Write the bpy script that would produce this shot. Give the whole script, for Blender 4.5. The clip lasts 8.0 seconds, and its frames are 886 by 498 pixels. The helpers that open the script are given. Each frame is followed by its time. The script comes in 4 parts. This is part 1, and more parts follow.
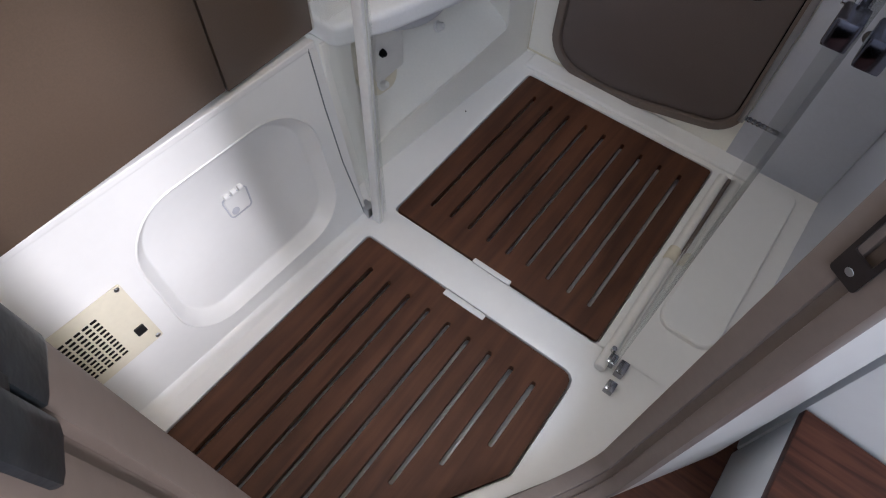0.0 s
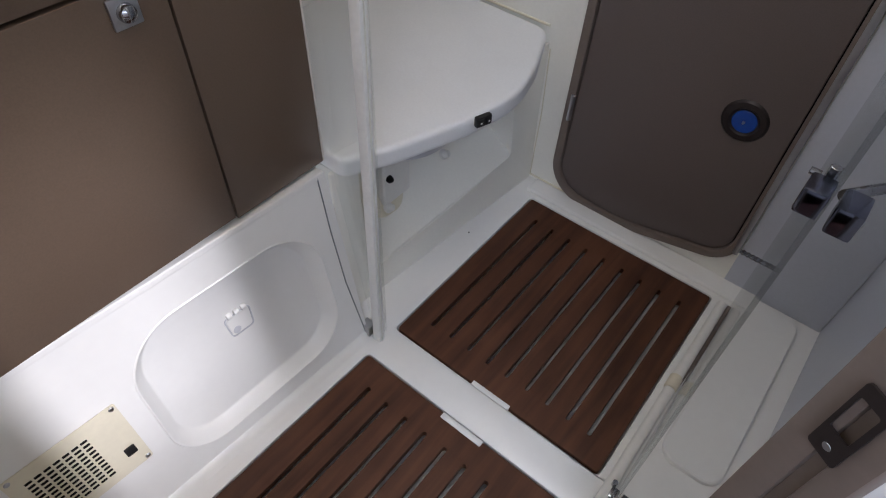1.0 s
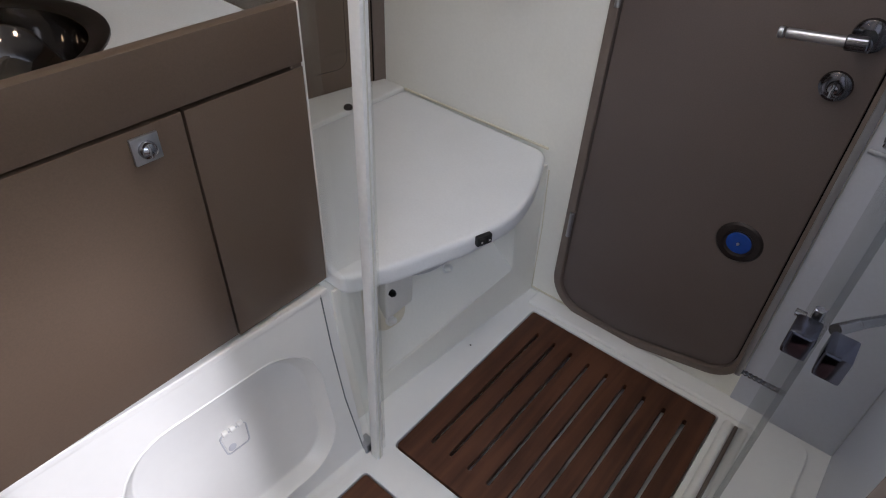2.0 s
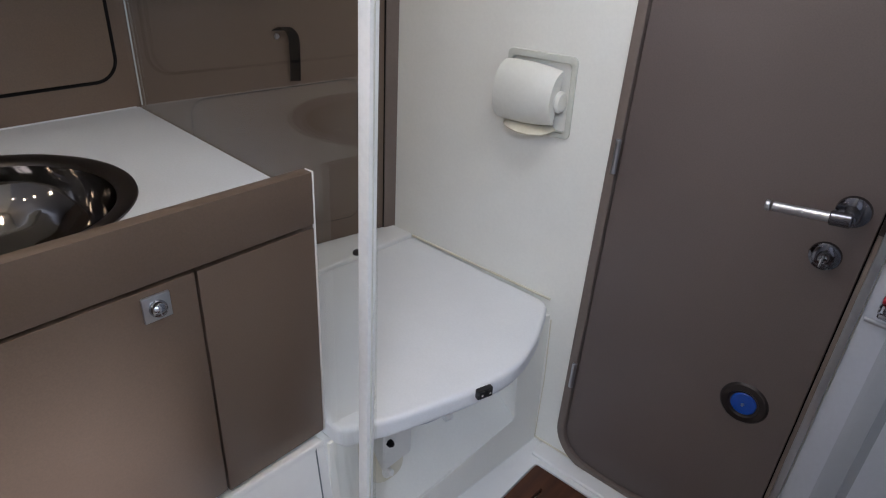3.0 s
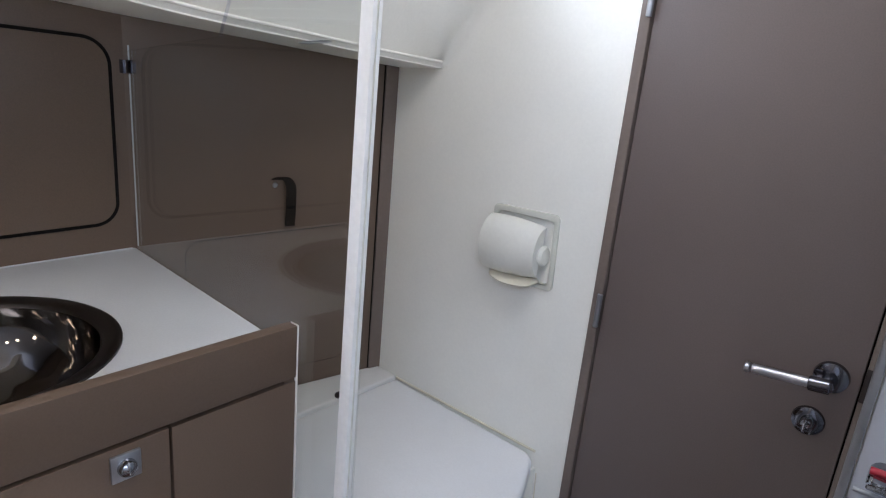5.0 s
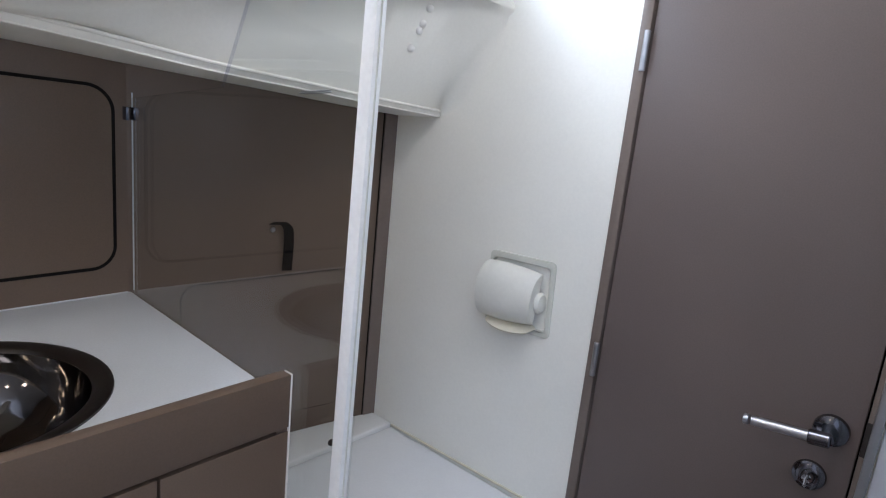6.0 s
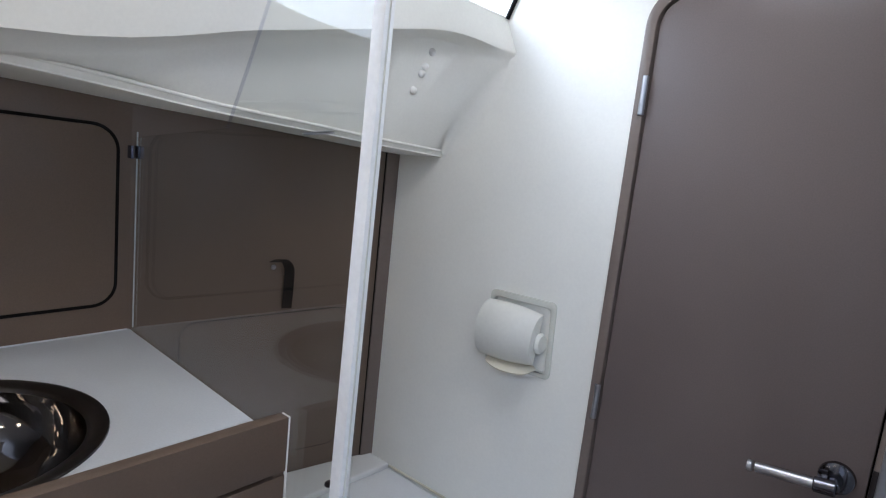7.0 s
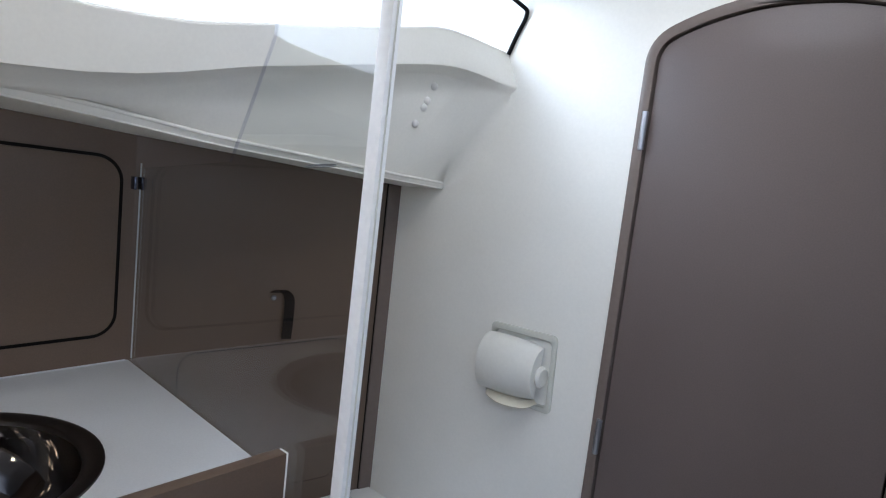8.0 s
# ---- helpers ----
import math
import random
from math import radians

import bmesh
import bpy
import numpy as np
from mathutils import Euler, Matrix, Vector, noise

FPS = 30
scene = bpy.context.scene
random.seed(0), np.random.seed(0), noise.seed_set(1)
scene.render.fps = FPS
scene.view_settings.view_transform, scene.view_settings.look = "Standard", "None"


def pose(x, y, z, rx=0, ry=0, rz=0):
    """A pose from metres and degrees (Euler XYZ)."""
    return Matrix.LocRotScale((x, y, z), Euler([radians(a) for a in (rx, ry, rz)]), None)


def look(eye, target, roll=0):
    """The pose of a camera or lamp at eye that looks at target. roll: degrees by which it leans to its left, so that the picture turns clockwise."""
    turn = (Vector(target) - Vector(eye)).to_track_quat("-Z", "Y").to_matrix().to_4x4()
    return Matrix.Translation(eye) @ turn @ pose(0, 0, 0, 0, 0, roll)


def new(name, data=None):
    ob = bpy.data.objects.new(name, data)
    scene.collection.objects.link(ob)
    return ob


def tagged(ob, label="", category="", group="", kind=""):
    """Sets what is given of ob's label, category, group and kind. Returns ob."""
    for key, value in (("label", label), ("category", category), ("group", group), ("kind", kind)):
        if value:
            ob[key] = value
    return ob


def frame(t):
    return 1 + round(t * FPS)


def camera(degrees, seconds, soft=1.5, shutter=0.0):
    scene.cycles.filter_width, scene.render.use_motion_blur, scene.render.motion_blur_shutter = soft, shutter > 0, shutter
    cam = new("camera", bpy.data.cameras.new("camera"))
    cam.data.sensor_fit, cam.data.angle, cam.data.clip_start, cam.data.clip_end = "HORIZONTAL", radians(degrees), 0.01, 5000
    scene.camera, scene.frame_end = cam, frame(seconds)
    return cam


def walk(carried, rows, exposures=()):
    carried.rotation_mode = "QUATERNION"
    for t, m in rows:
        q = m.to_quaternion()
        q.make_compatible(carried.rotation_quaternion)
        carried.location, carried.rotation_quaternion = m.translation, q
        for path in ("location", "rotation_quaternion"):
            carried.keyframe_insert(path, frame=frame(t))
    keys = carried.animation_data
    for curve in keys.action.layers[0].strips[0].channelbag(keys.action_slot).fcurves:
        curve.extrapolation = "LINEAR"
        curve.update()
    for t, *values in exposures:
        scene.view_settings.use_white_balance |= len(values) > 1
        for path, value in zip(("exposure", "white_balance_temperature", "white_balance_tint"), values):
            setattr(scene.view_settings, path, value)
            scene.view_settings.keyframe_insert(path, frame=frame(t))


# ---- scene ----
cam = camera(71.4, 8.0, soft=1.15)
PATH = [
    (0, (0.499, -0.554, 1.057), (-0.09, 0.311, -0.647), 3.4),
    (0.5, (0.501, -0.542, 1.078), (-0.176, 0.426, -0.536), 3.5),
    (1, (0.498, -0.528, 1.093), (-0.282, 0.525, -0.417), 3.1),
    (1.5, (0.498, -0.521, 1.108), (-0.361, 0.613, -0.298), 2.9),
    (3, (0.497, -0.502, 1.174), (-0.627, 0.856, 0.23), 3.6),
    (3.5, (0.5, -0.501, 1.196), (-0.684, 0.924, 0.443), 4.6),
    (4, (0.499, -0.501, 1.205), (-0.698, 0.953, 0.532), 5.0),
    (4.5, (0.499, -0.5, 1.212), (-0.708, 0.968, 0.59), 5.2),
    (6, (0.499, -0.498, 1.229), (-0.746, 1.006, 0.796), 5.8),
    (6.5, (0.497, -0.497, 1.235), (-0.759, 1.013, 0.859), 6.1),
    (7, (0.497, -0.499, 1.24), (-0.77, 1.014, 0.914), 6.2),
    (7.5, (0.496, -0.5, 1.246), (-0.779, 1.015, 0.961), 6.4),
    (8, (0.495, -0.499, 1.25), (-0.789, 1.016, 1.01), 6.5),
]
walk(cam, [(t, look(eye, target, roll)) for t, eye, target, roll in PATH],
     exposures=[(0, -0.14, 6200, 16), (1.5, -0.22, 6250, 16), (3.0, 0.14, 5950, 15), (3.5, 0.22, 5850, 15), (4.5, 0.20, 5800, 15), (6.5, 0.08, 5600, 14), (8.0, -0.08, 5550, 13)])

# ---- world and large lights ----
world = bpy.data.worlds.new("world")
scene.world = world
world.use_nodes = True
wn = world.node_tree.nodes
sky = wn.new("ShaderNodeTexSky")
sky.sky_type = "NISHITA"
sky.sun_disc = False
sky.sun_elevation, sky.sun_rotation = radians(45), radians(90)
world.node_tree.links.new(sky.outputs["Color"], wn["Background"].inputs["Color"])
wn["Background"].inputs["Strength"].default_value = 0.12


def area(name, at, target, sx, sy, watts, color):
    d = bpy.data.lights.new(name, "AREA")
    d.shape, d.size, d.size_y, d.energy, d.color = "RECTANGLE", sx, sy, watts, color
    ob = new(name, d)
    ob.matrix_world = look(at, target)
    return ob


area("port_window_daylight", (-0.485, -0.16, 1.665), (0.50, 0.10, 0.85), 0.95, 0.15, 6.0, (0.88, 0.94, 1.0))
area("companionway_daylight", (1.25, -1.50, 1.96), (1.25, -1.50, 0), 0.6, 0.7, 26.0, (0.74, 0.84, 1.0))
# side fill added in an assumed window opening, out of view
area("saloon_side_fill", (2.392, -0.95, 1.30), (0.40, -0.35, 1.10), 1.1, 0.42, 5.0, (0.84, 0.91, 1.0))
# fill lamp added under an invented hatch to light the room from above
area("ceiling_fill", (0.18, 0.10, 1.83), (0.18, 0.10, 0), 0.30, 0.30, 3.6, (1.0, 0.965, 0.91))
# hazy sun that falls through a hole cut in the unseen passage ceiling
sun = new("sun", bpy.data.lights.new("sun", "SUN"))
sun.data.energy, sun.data.angle, sun.data.color = 4.0, radians(6), (0.98, 0.97, 1.0)
sun.matrix_world = look((2.4, -0.42, 3.0), (1.4, -0.42, 2.0))



# ---- materials ----
def node_mat(name, base, rough=0.4, metal=0.0, vary=0.08, scale=8.0, bump=0.05, bump_scale=120.0, coat=0.0, fine=0.04, sheen=None, sheen_amount=0.0):
    m = bpy.data.materials.new(name)
    m.use_nodes = True
    nt = m.node_tree
    n, l = nt.nodes, nt.links
    b = n["Principled BSDF"]
    tc = n.new("ShaderNodeTexCoord")
    big = n.new("ShaderNodeTexNoise")
    big.inputs["Scale"].default_value, big.inputs["Detail"].default_value = scale, 5
    small = n.new("ShaderNodeTexNoise")
    small.inputs["Scale"].default_value, small.inputs["Detail"].default_value = bump_scale, 3
    l.new(tc.outputs["Object"], big.inputs["Vector"])
    l.new(tc.outputs["Object"], small.inputs["Vector"])
    r1 = n.new("ShaderNodeMapRange")
    r1.inputs["From Min"].default_value, r1.inputs["From Max"].default_value = 0.3, 0.7
    r1.inputs["To Min"].default_value, r1.inputs["To Max"].default_value = 1 - vary, 1 + vary * 0.5
    l.new(big.outputs["Fac"], r1.inputs["Value"])
    r2 = n.new("ShaderNodeMapRange")
    r2.inputs["From Min"].default_value, r2.inputs["From Max"].default_value = 0.3, 0.7
    r2.inputs["To Min"].default_value, r2.inputs["To Max"].default_value = 1 - fine, 1 + fine
    l.new(small.outputs["Fac"], r2.inputs["Value"])
    mul = n.new("ShaderNodeMath")
    mul.operation = "MULTIPLY"
    l.new(r1.outputs[0], mul.inputs[0])
    l.new(r2.outputs[0], mul.inputs[1])
    mix = n.new("ShaderNodeMix")
    mix.data_type, mix.blend_type = "RGBA", "MULTIPLY"
    mix.inputs["Factor"].default_value = 1
    mix.inputs[6].default_value = (*base, 1)
    l.new(mul.outputs[0], mix.inputs[7])
    col = mix.outputs[2]
    # patchy second colour that paints a sheen onto the surface
    if sheen:
        sn = n.new("ShaderNodeTexNoise")
        sn.inputs["Scale"].default_value, sn.inputs["Detail"].default_value = 3.5, 6
        l.new(tc.outputs["Object"], sn.inputs["Vector"])
        sr = n.new("ShaderNodeMapRange")
        sr.inputs["From Min"].default_value, sr.inputs["From Max"].default_value = 0.5, 0.75
        sr.inputs["To Max"].default_value = sheen_amount
        l.new(sn.outputs["Fac"], sr.inputs["Value"])
        sm = n.new("ShaderNodeMix")
        sm.data_type = "RGBA"
        l.new(sr.outputs[0], sm.inputs["Factor"])
        l.new(col, sm.inputs[6])
        sm.inputs[7].default_value = (*sheen, 1)
        col = sm.outputs[2]
    l.new(col, b.inputs["Base Color"])
    rr = n.new("ShaderNodeMapRange")
    rr.inputs["To Min"].default_value, rr.inputs["To Max"].default_value = rough * 0.85, min(1, rough * 1.2)
    l.new(big.outputs["Fac"], rr.inputs["Value"])
    l.new(rr.outputs[0], b.inputs["Roughness"])
    b.inputs["Metallic"].default_value = metal
    b.inputs["Coat Weight"].default_value = coat
    b.inputs["Coat Roughness"].default_value = 0.12
    if bump:
        bp = n.new("ShaderNodeBump")
        bp.inputs["Strength"].default_value, bp.inputs["Distance"].default_value = bump, 0.001
        l.new(small.outputs["Fac"], bp.inputs["Height"])
        l.new(bp.outputs["Normal"], b.inputs["Normal"])
    return m


def wood_mat(name, dark, light, scale=(38.0, 3.0, 38.0), rough=0.45):
    m = bpy.data.materials.new(name)
    m.use_nodes = True
    nt = m.node_tree
    n, l = nt.nodes, nt.links
    b = n["Principled BSDF"]
    tc = n.new("ShaderNodeTexCoord")
    mp = n.new("ShaderNodeMapping")
    mp.inputs["Scale"].default_value = scale
    l.new(tc.outputs["Object"], mp.inputs["Vector"])
    grain = n.new("ShaderNodeTexNoise")
    grain.inputs["Scale"].default_value, grain.inputs["Detail"].default_value, grain.inputs["Distortion"].default_value = 1.6, 7, 0.6
    l.new(mp.outputs[0], grain.inputs["Vector"])
    blot = n.new("ShaderNodeTexNoise")
    blot.inputs["Scale"].default_value, blot.inputs["Detail"].default_value = 7, 4
    l.new(tc.outputs["Object"], blot.inputs["Vector"])
    add = n.new("ShaderNodeMath")
    add.operation = "MULTIPLY_ADD"
    add.inputs[1].default_value = 0.6
    l.new(blot.outputs["Fac"], add.inputs[0])
    l.new(grain.outputs["Fac"], add.inputs[2])
    ramp = n.new("ShaderNodeValToRGB")
    ramp.color_ramp.elements[0].position, ramp.color_ramp.elements[0].color = 0.55, (*dark, 1)
    ramp.color_ramp.elements[1].position, ramp.color_ramp.elements[1].color = 1.0, (*light, 1)
    l.new(add.outputs[0], ramp.inputs["Fac"])
    l.new(ramp.outputs["Color"], b.inputs["Base Color"])
    b.inputs["Roughness"].default_value = rough
    b.inputs["Specular IOR Level"].default_value = 0.3
    bp = n.new("ShaderNodeBump")
    bp.inputs["Strength"].default_value, bp.inputs["Distance"].default_value = 0.25, 0.001
    l.new(grain.outputs["Fac"], bp.inputs["Height"])
    l.new(bp.outputs["Normal"], b.inputs["Normal"])
    return m


def glass_mat(name, tint=(0.97, 0.99, 0.985), rough=0.0):
    m = bpy.data.materials.new(name)
    m.use_nodes = True
    nt = m.node_tree
    n, l = nt.nodes, nt.links
    out = n["Material Output"]
    n.remove(n["Principled BSDF"])
    tr = n.new("ShaderNodeBsdfTransparent")
    tr.inputs["Color"].default_value = (*tint, 1)
    gl = n.new("ShaderNodeBsdfGlossy")
    gl.inputs["Roughness"].default_value = rough
    lw = n.new("ShaderNodeLayerWeight")
    lw.inputs["Blend"].default_value = 0.5
    pw = n.new("ShaderNodeMath")
    pw.operation = "POWER"
    pw.inputs[1].default_value = 4.0
    l.new(lw.outputs["Facing"], pw.inputs[0])
    fr = n.new("ShaderNodeMath")
    fr.operation = "MULTIPLY_ADD"
    fr.inputs[1].default_value, fr.inputs[2].default_value = 0.8, 0.031
    l.new(pw.outputs[0], fr.inputs[0])
    mx = n.new("ShaderNodeMixShader")
    l.new(fr.outputs[0], mx.inputs["Fac"])
    l.new(tr.outputs[0], mx.inputs[1])
    l.new(gl.outputs[0], mx.inputs[2])
    l.new(mx.outputs[0], out.inputs["Surface"])
    return m


GEL = node_mat("white_gelcoat", (0.80, 0.797, 0.775), 0.30, vary=0.035, scale=5, bump=0.0, bump_scale=60, coat=0.2, fine=0.008)
GELW = node_mat("cream_wall_gelcoat", (0.86, 0.845, 0.775), 0.42, vary=0.04, scale=4, bump=0.04, bump_scale=180, fine=0.015)
LID = node_mat("white_lid_laminate", (0.80, 0.81, 0.82), 0.38, vary=0.03, scale=6, bump=0.05, bump_scale=260, fine=0.02)
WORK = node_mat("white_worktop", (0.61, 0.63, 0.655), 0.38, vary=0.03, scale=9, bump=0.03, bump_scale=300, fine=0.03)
BROWN = node_mat("taupe_laminate", (0.127, 0.089, 0.064), 0.33, vary=0.08, scale=3, bump=0.06, bump_scale=420, fine=0.06)
DOORB = node_mat("taupe_door_laminate", (0.130, 0.101, 0.092), 0.46, vary=0.08, scale=3, bump=0.06, bump_scale=420, fine=0.06)
TRIM = node_mat("taupe_trim", (0.165, 0.130, 0.110), 0.38, vary=0.06, scale=6, bump=0.04, fine=0.04)
TEAK = wood_mat("oiled_teak", (0.050, 0.0185, 0.0095), (0.108, 0.043, 0.022), (30.0, 2.2, 30.0), rough=0.55)
SOLE = wood_mat("teak_sole", (0.040, 0.014, 0.009), (0.13, 0.048, 0.028), (4.0, 55.0, 55.0))
ALU = node_mat("white_aluminium", (0.84, 0.835, 0.81), 0.35, vary=0.05, scale=12, bump=0.04, fine=0.03)
GREYALU = node_mat("grey_aluminium", (0.36, 0.36, 0.37), 0.3, 0.9, vary=0.06, fine=0.03)
# basin and rim steel: dark reflections are put into the base colour
STEEL = node_mat("darkened_polished_steel", (0.16, 0.15, 0.145), 0.06, 1.0, vary=0.06, scale=20, bump=0.05, bump_scale=60, fine=0.02)
RIM = node_mat("darkened_brushed_rim", (0.10, 0.092, 0.09), 0.30, 1.0, vary=0.06, scale=30, bump=0.05, bump_scale=300, fine=0.05)
DKCHROME = node_mat("dark_polished_chrome", (0.13, 0.13, 0.15), 0.12, 1.0, vary=0.06, scale=30, bump=0.0, fine=0.02)
CHROME = node_mat("chrome", (0.34, 0.345, 0.37), 0.10, 1.0, vary=0.05, scale=30, bump=0.0, fine=0.02)
SATIN = node_mat("satin_steel", (0.48, 0.49, 0.52), 0.32, 1.0, vary=0.06, scale=30, bump=0.03, fine=0.04)
BLACK = node_mat("black_plastic", (0.012, 0.012, 0.013), 0.4, vary=0.1, fine=0.05)
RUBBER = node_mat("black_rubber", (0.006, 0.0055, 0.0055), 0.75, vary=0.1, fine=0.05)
RUBBER.node_tree.nodes["Principled BSDF"].inputs["Specular IOR Level"].default_value = 0.15
CREAM = node_mat("ivory_plastic", (0.72, 0.67, 0.53), 0.42, vary=0.05, scale=14, fine=0.02)
PLAST = node_mat("white_plastic", (0.78, 0.77, 0.73), 0.33, vary=0.03, scale=14, fine=0.02)
BLUE = node_mat("blue_film", (0.008, 0.062, 0.36), 0.25, vary=0.15, scale=40, fine=0.08)
RED = node_mat("red_mark", (0.45, 0.02, 0.04), 0.35, vary=0.1)
DARKM = node_mat("dark_bronze_plate", (0.034, 0.027, 0.026), 0.42, 0.5, vary=0.15, scale=40, fine=0.08)
GREYP = node_mat("pale_grey_plastic", (0.55, 0.56, 0.60), 0.4, vary=0.05, fine=0.03)
# white gelcoat with shade mixed into its colour
SHADEG = node_mat("shade_greyed_gelcoat", (0.52, 0.54, 0.60), 0.35, vary=0.05, scale=4, fine=0.02)
TPPLATE = node_mat("ivory_grey_plastic", (0.60, 0.60, 0.53), 0.40, vary=0.05, scale=14, fine=0.02)
TPW = node_mat("greyed_white_plastic", (0.74, 0.73, 0.665), 0.38, vary=0.04, scale=14, fine=0.02)
HINGE = node_mat("dark_blued_chrome", (0.13, 0.14, 0.19), 0.12, 1.0, vary=0.1, scale=30, bump=0.0, fine=0.03)
# bluish blotches paint the reflections on the dark lock
LOCKM = node_mat("sheen_lock_metal", (0.010, 0.012, 0.014), 0.32, 0.0, vary=0.6, scale=60, bump=0.5, bump_scale=90, fine=0.4, sheen=(0.055, 0.075, 0.085), sheen_amount=0.7)
GLASS = glass_mat("clear_glass", (0.985, 0.995, 0.99))
DOORGLASS = glass_mat("clear_greenish_glass", (0.95, 0.97, 0.97))
DKEDGE = node_mat("dark_glass_edge", (0.16, 0.18, 0.18), 0.3, vary=0.05, fine=0.03)
GLEDGE = node_mat("glass_edge", (0.62, 0.66, 0.68), 0.15, vary=0.05, fine=0.03)
GLEDGE_WIDE = glass_mat("ground_glass_edge", (0.91, 0.91, 0.95), 0.25)


# ---- builders ----
from mathutils.bvhtree import BVHTree
from mathutils.geometry import tessellate_polygon


def empty(name, at=(0, 0, 0)):
    ob = new(name)
    ob.location = at
    ob.empty_display_size = 0.05
    return ob


def mesh_ob(name, bm, mat, smooth=True, sharp=35):
    me = bpy.data.meshes.new(name)
    bmesh.ops.recalc_face_normals(bm, faces=bm.faces)
    if smooth:
        for f in bm.faces:
            f.smooth = True
        for e in bm.edges:
            if len(e.link_faces) == 2 and e.calc_face_angle(0) > radians(sharp):
                e.smooth = False
    bm.to_mesh(me)
    bm.free()
    me.materials.append(mat)
    return new(name, me)


def part(name, bm, mat, parent=None, label="", smooth=True):
    ob = mesh_ob(name, bm, mat, smooth)
    if parent is not None:
        ob.parent = parent
        ob.matrix_parent_inverse = Matrix.Translation(-parent.matrix_basis.translation)
    if label:
        ob["label"] = label
    return ob


def thing(name, label, category, group="", at=(0, 0, 0)):
    return tagged(empty(name, at), label, category, group)


def structure(name, bm, mat, label, category="wall", sharp=35):
    return tagged(mesh_ob(name, bm, mat, True, sharp), label, category, kind="structure")


def soften(bm, width, segs=2, limit=50):
    es = [e for e in bm.edges if len(e.link_faces) == 2 and e.calc_face_angle(0) > radians(limit)]
    if width and es:
        bmesh.ops.bevel(bm, geom=es, offset=width, segments=segs, profile=0.6, affect="EDGES")


def box(x0, x1, y0, y1, z0, z1, bevel=0.0, m=None, segs=2):
    bm = bmesh.new()
    bmesh.ops.create_cube(bm, size=1)
    bmesh.ops.transform(bm, verts=bm.verts, matrix=Matrix.Translation(((x0 + x1) / 2, (y0 + y1) / 2, (z0 + z1) / 2)) @ Matrix.Diagonal((abs(x1 - x0), abs(y1 - y0), abs(z1 - z0), 1)))
    soften(bm, bevel, segs)
    if m is not None:
        bmesh.ops.transform(bm, verts=bm.verts, matrix=m)
    return bm


def rounded(corners, steps=8):
    """A closed outline from (x, y, radius) corners."""
    pts, n = [], len(corners)
    for i in range(n):
        p = Vector(corners[i][:2])
        a, b = Vector(corners[i - 1][:2]) - p, Vector(corners[(i + 1) % n][:2]) - p
        r = corners[i][2]
        if r <= 0:
            pts.append((p.x, p.y))
            continue
        half = a.angle(b) / 2
        d = min(r / math.tan(half), a.length * 0.49, b.length * 0.49)
        r = d * math.tan(half)
        c = p + (a.normalized() + b.normalized()).normalized() * (r / math.sin(half))
        s, e = p + a.normalized() * d - c, p + b.normalized() * d - c
        a0 = math.atan2(s.y, s.x)
        da = math.atan2(s.x * e.y - s.y * e.x, s.dot(e))
        for k in range(steps + 1):
            w = a0 + da * k / steps
            pts.append((c.x + r * math.cos(w), c.y + r * math.sin(w)))
    return pts


def rrect(x0, x1, y0, y1, r, steps=6):
    return rounded([(x0, y0, r), (x1, y0, r), (x1, y1, r), (x0, y1, r)], steps)


def circle(cx, cy, r, n=32):
    return [(cx + r * math.cos(2 * math.pi * i / n), cy + r * math.sin(2 * math.pi * i / n)) for i in range(n)]


def inset(pts, d):
    """The outline moved inwards by d (outline running anticlockwise)."""
    out, n = [], len(pts)
    for i in range(n):
        p, a, b = Vector(pts[i]), Vector(pts[i - 1]), Vector(pts[(i + 1) % n])
        t = (b - a)
        if t.length < 1e-9:
            t = b - p
        t.normalize()
        out.append((p.x - t.y * d, p.y + t.x * d))
    return out


def plate(outer, holes, depth, m, bevel=0.0, segs=2):
    """A flat plate with holes: outline in (u, v), front face at w = 0, back at w = -depth, laid by the matrix m."""
    loops = [list(outer)] + [list(h) for h in holes]
    flat = [p for lp in loops for p in lp]
    tris = tessellate_polygon([[Vector((x, y, 0)) for x, y in lp] for lp in loops])
    bm = bmesh.new()
    top = [bm.verts.new((x, y, 0)) for x, y in flat]
    bot = [bm.verts.new((x, y, -depth)) for x, y in flat]
    for a, b, c in tris:
        try:
            bm.faces.new((top[a], top[b], top[c]))
            bm.faces.new((bot[c], bot[b], bot[a]))
        except ValueError:
            pass
    k = 0
    for lp in loops:
        for i in range(len(lp)):
            a, b = k + i, k + (i + 1) % len(lp)
            bm.faces.new((top[a], top[b], bot[b], bot[a]))
        k += len(lp)
    bmesh.ops.recalc_face_normals(bm, faces=bm.faces)
    soften(bm, bevel, segs)
    bmesh.ops.transform(bm, verts=bm.verts, matrix=m)
    return bm


def axes(o, u, v):
    """A matrix with the origin o and the in-plane directions u and v."""
    u, v = Vector(u).normalized(), Vector(v)
    w = u.cross(v).normalized()
    v = w.cross(u)
    return Matrix.Translation(o) @ Matrix((u, v, w)).transposed().to_4x4()


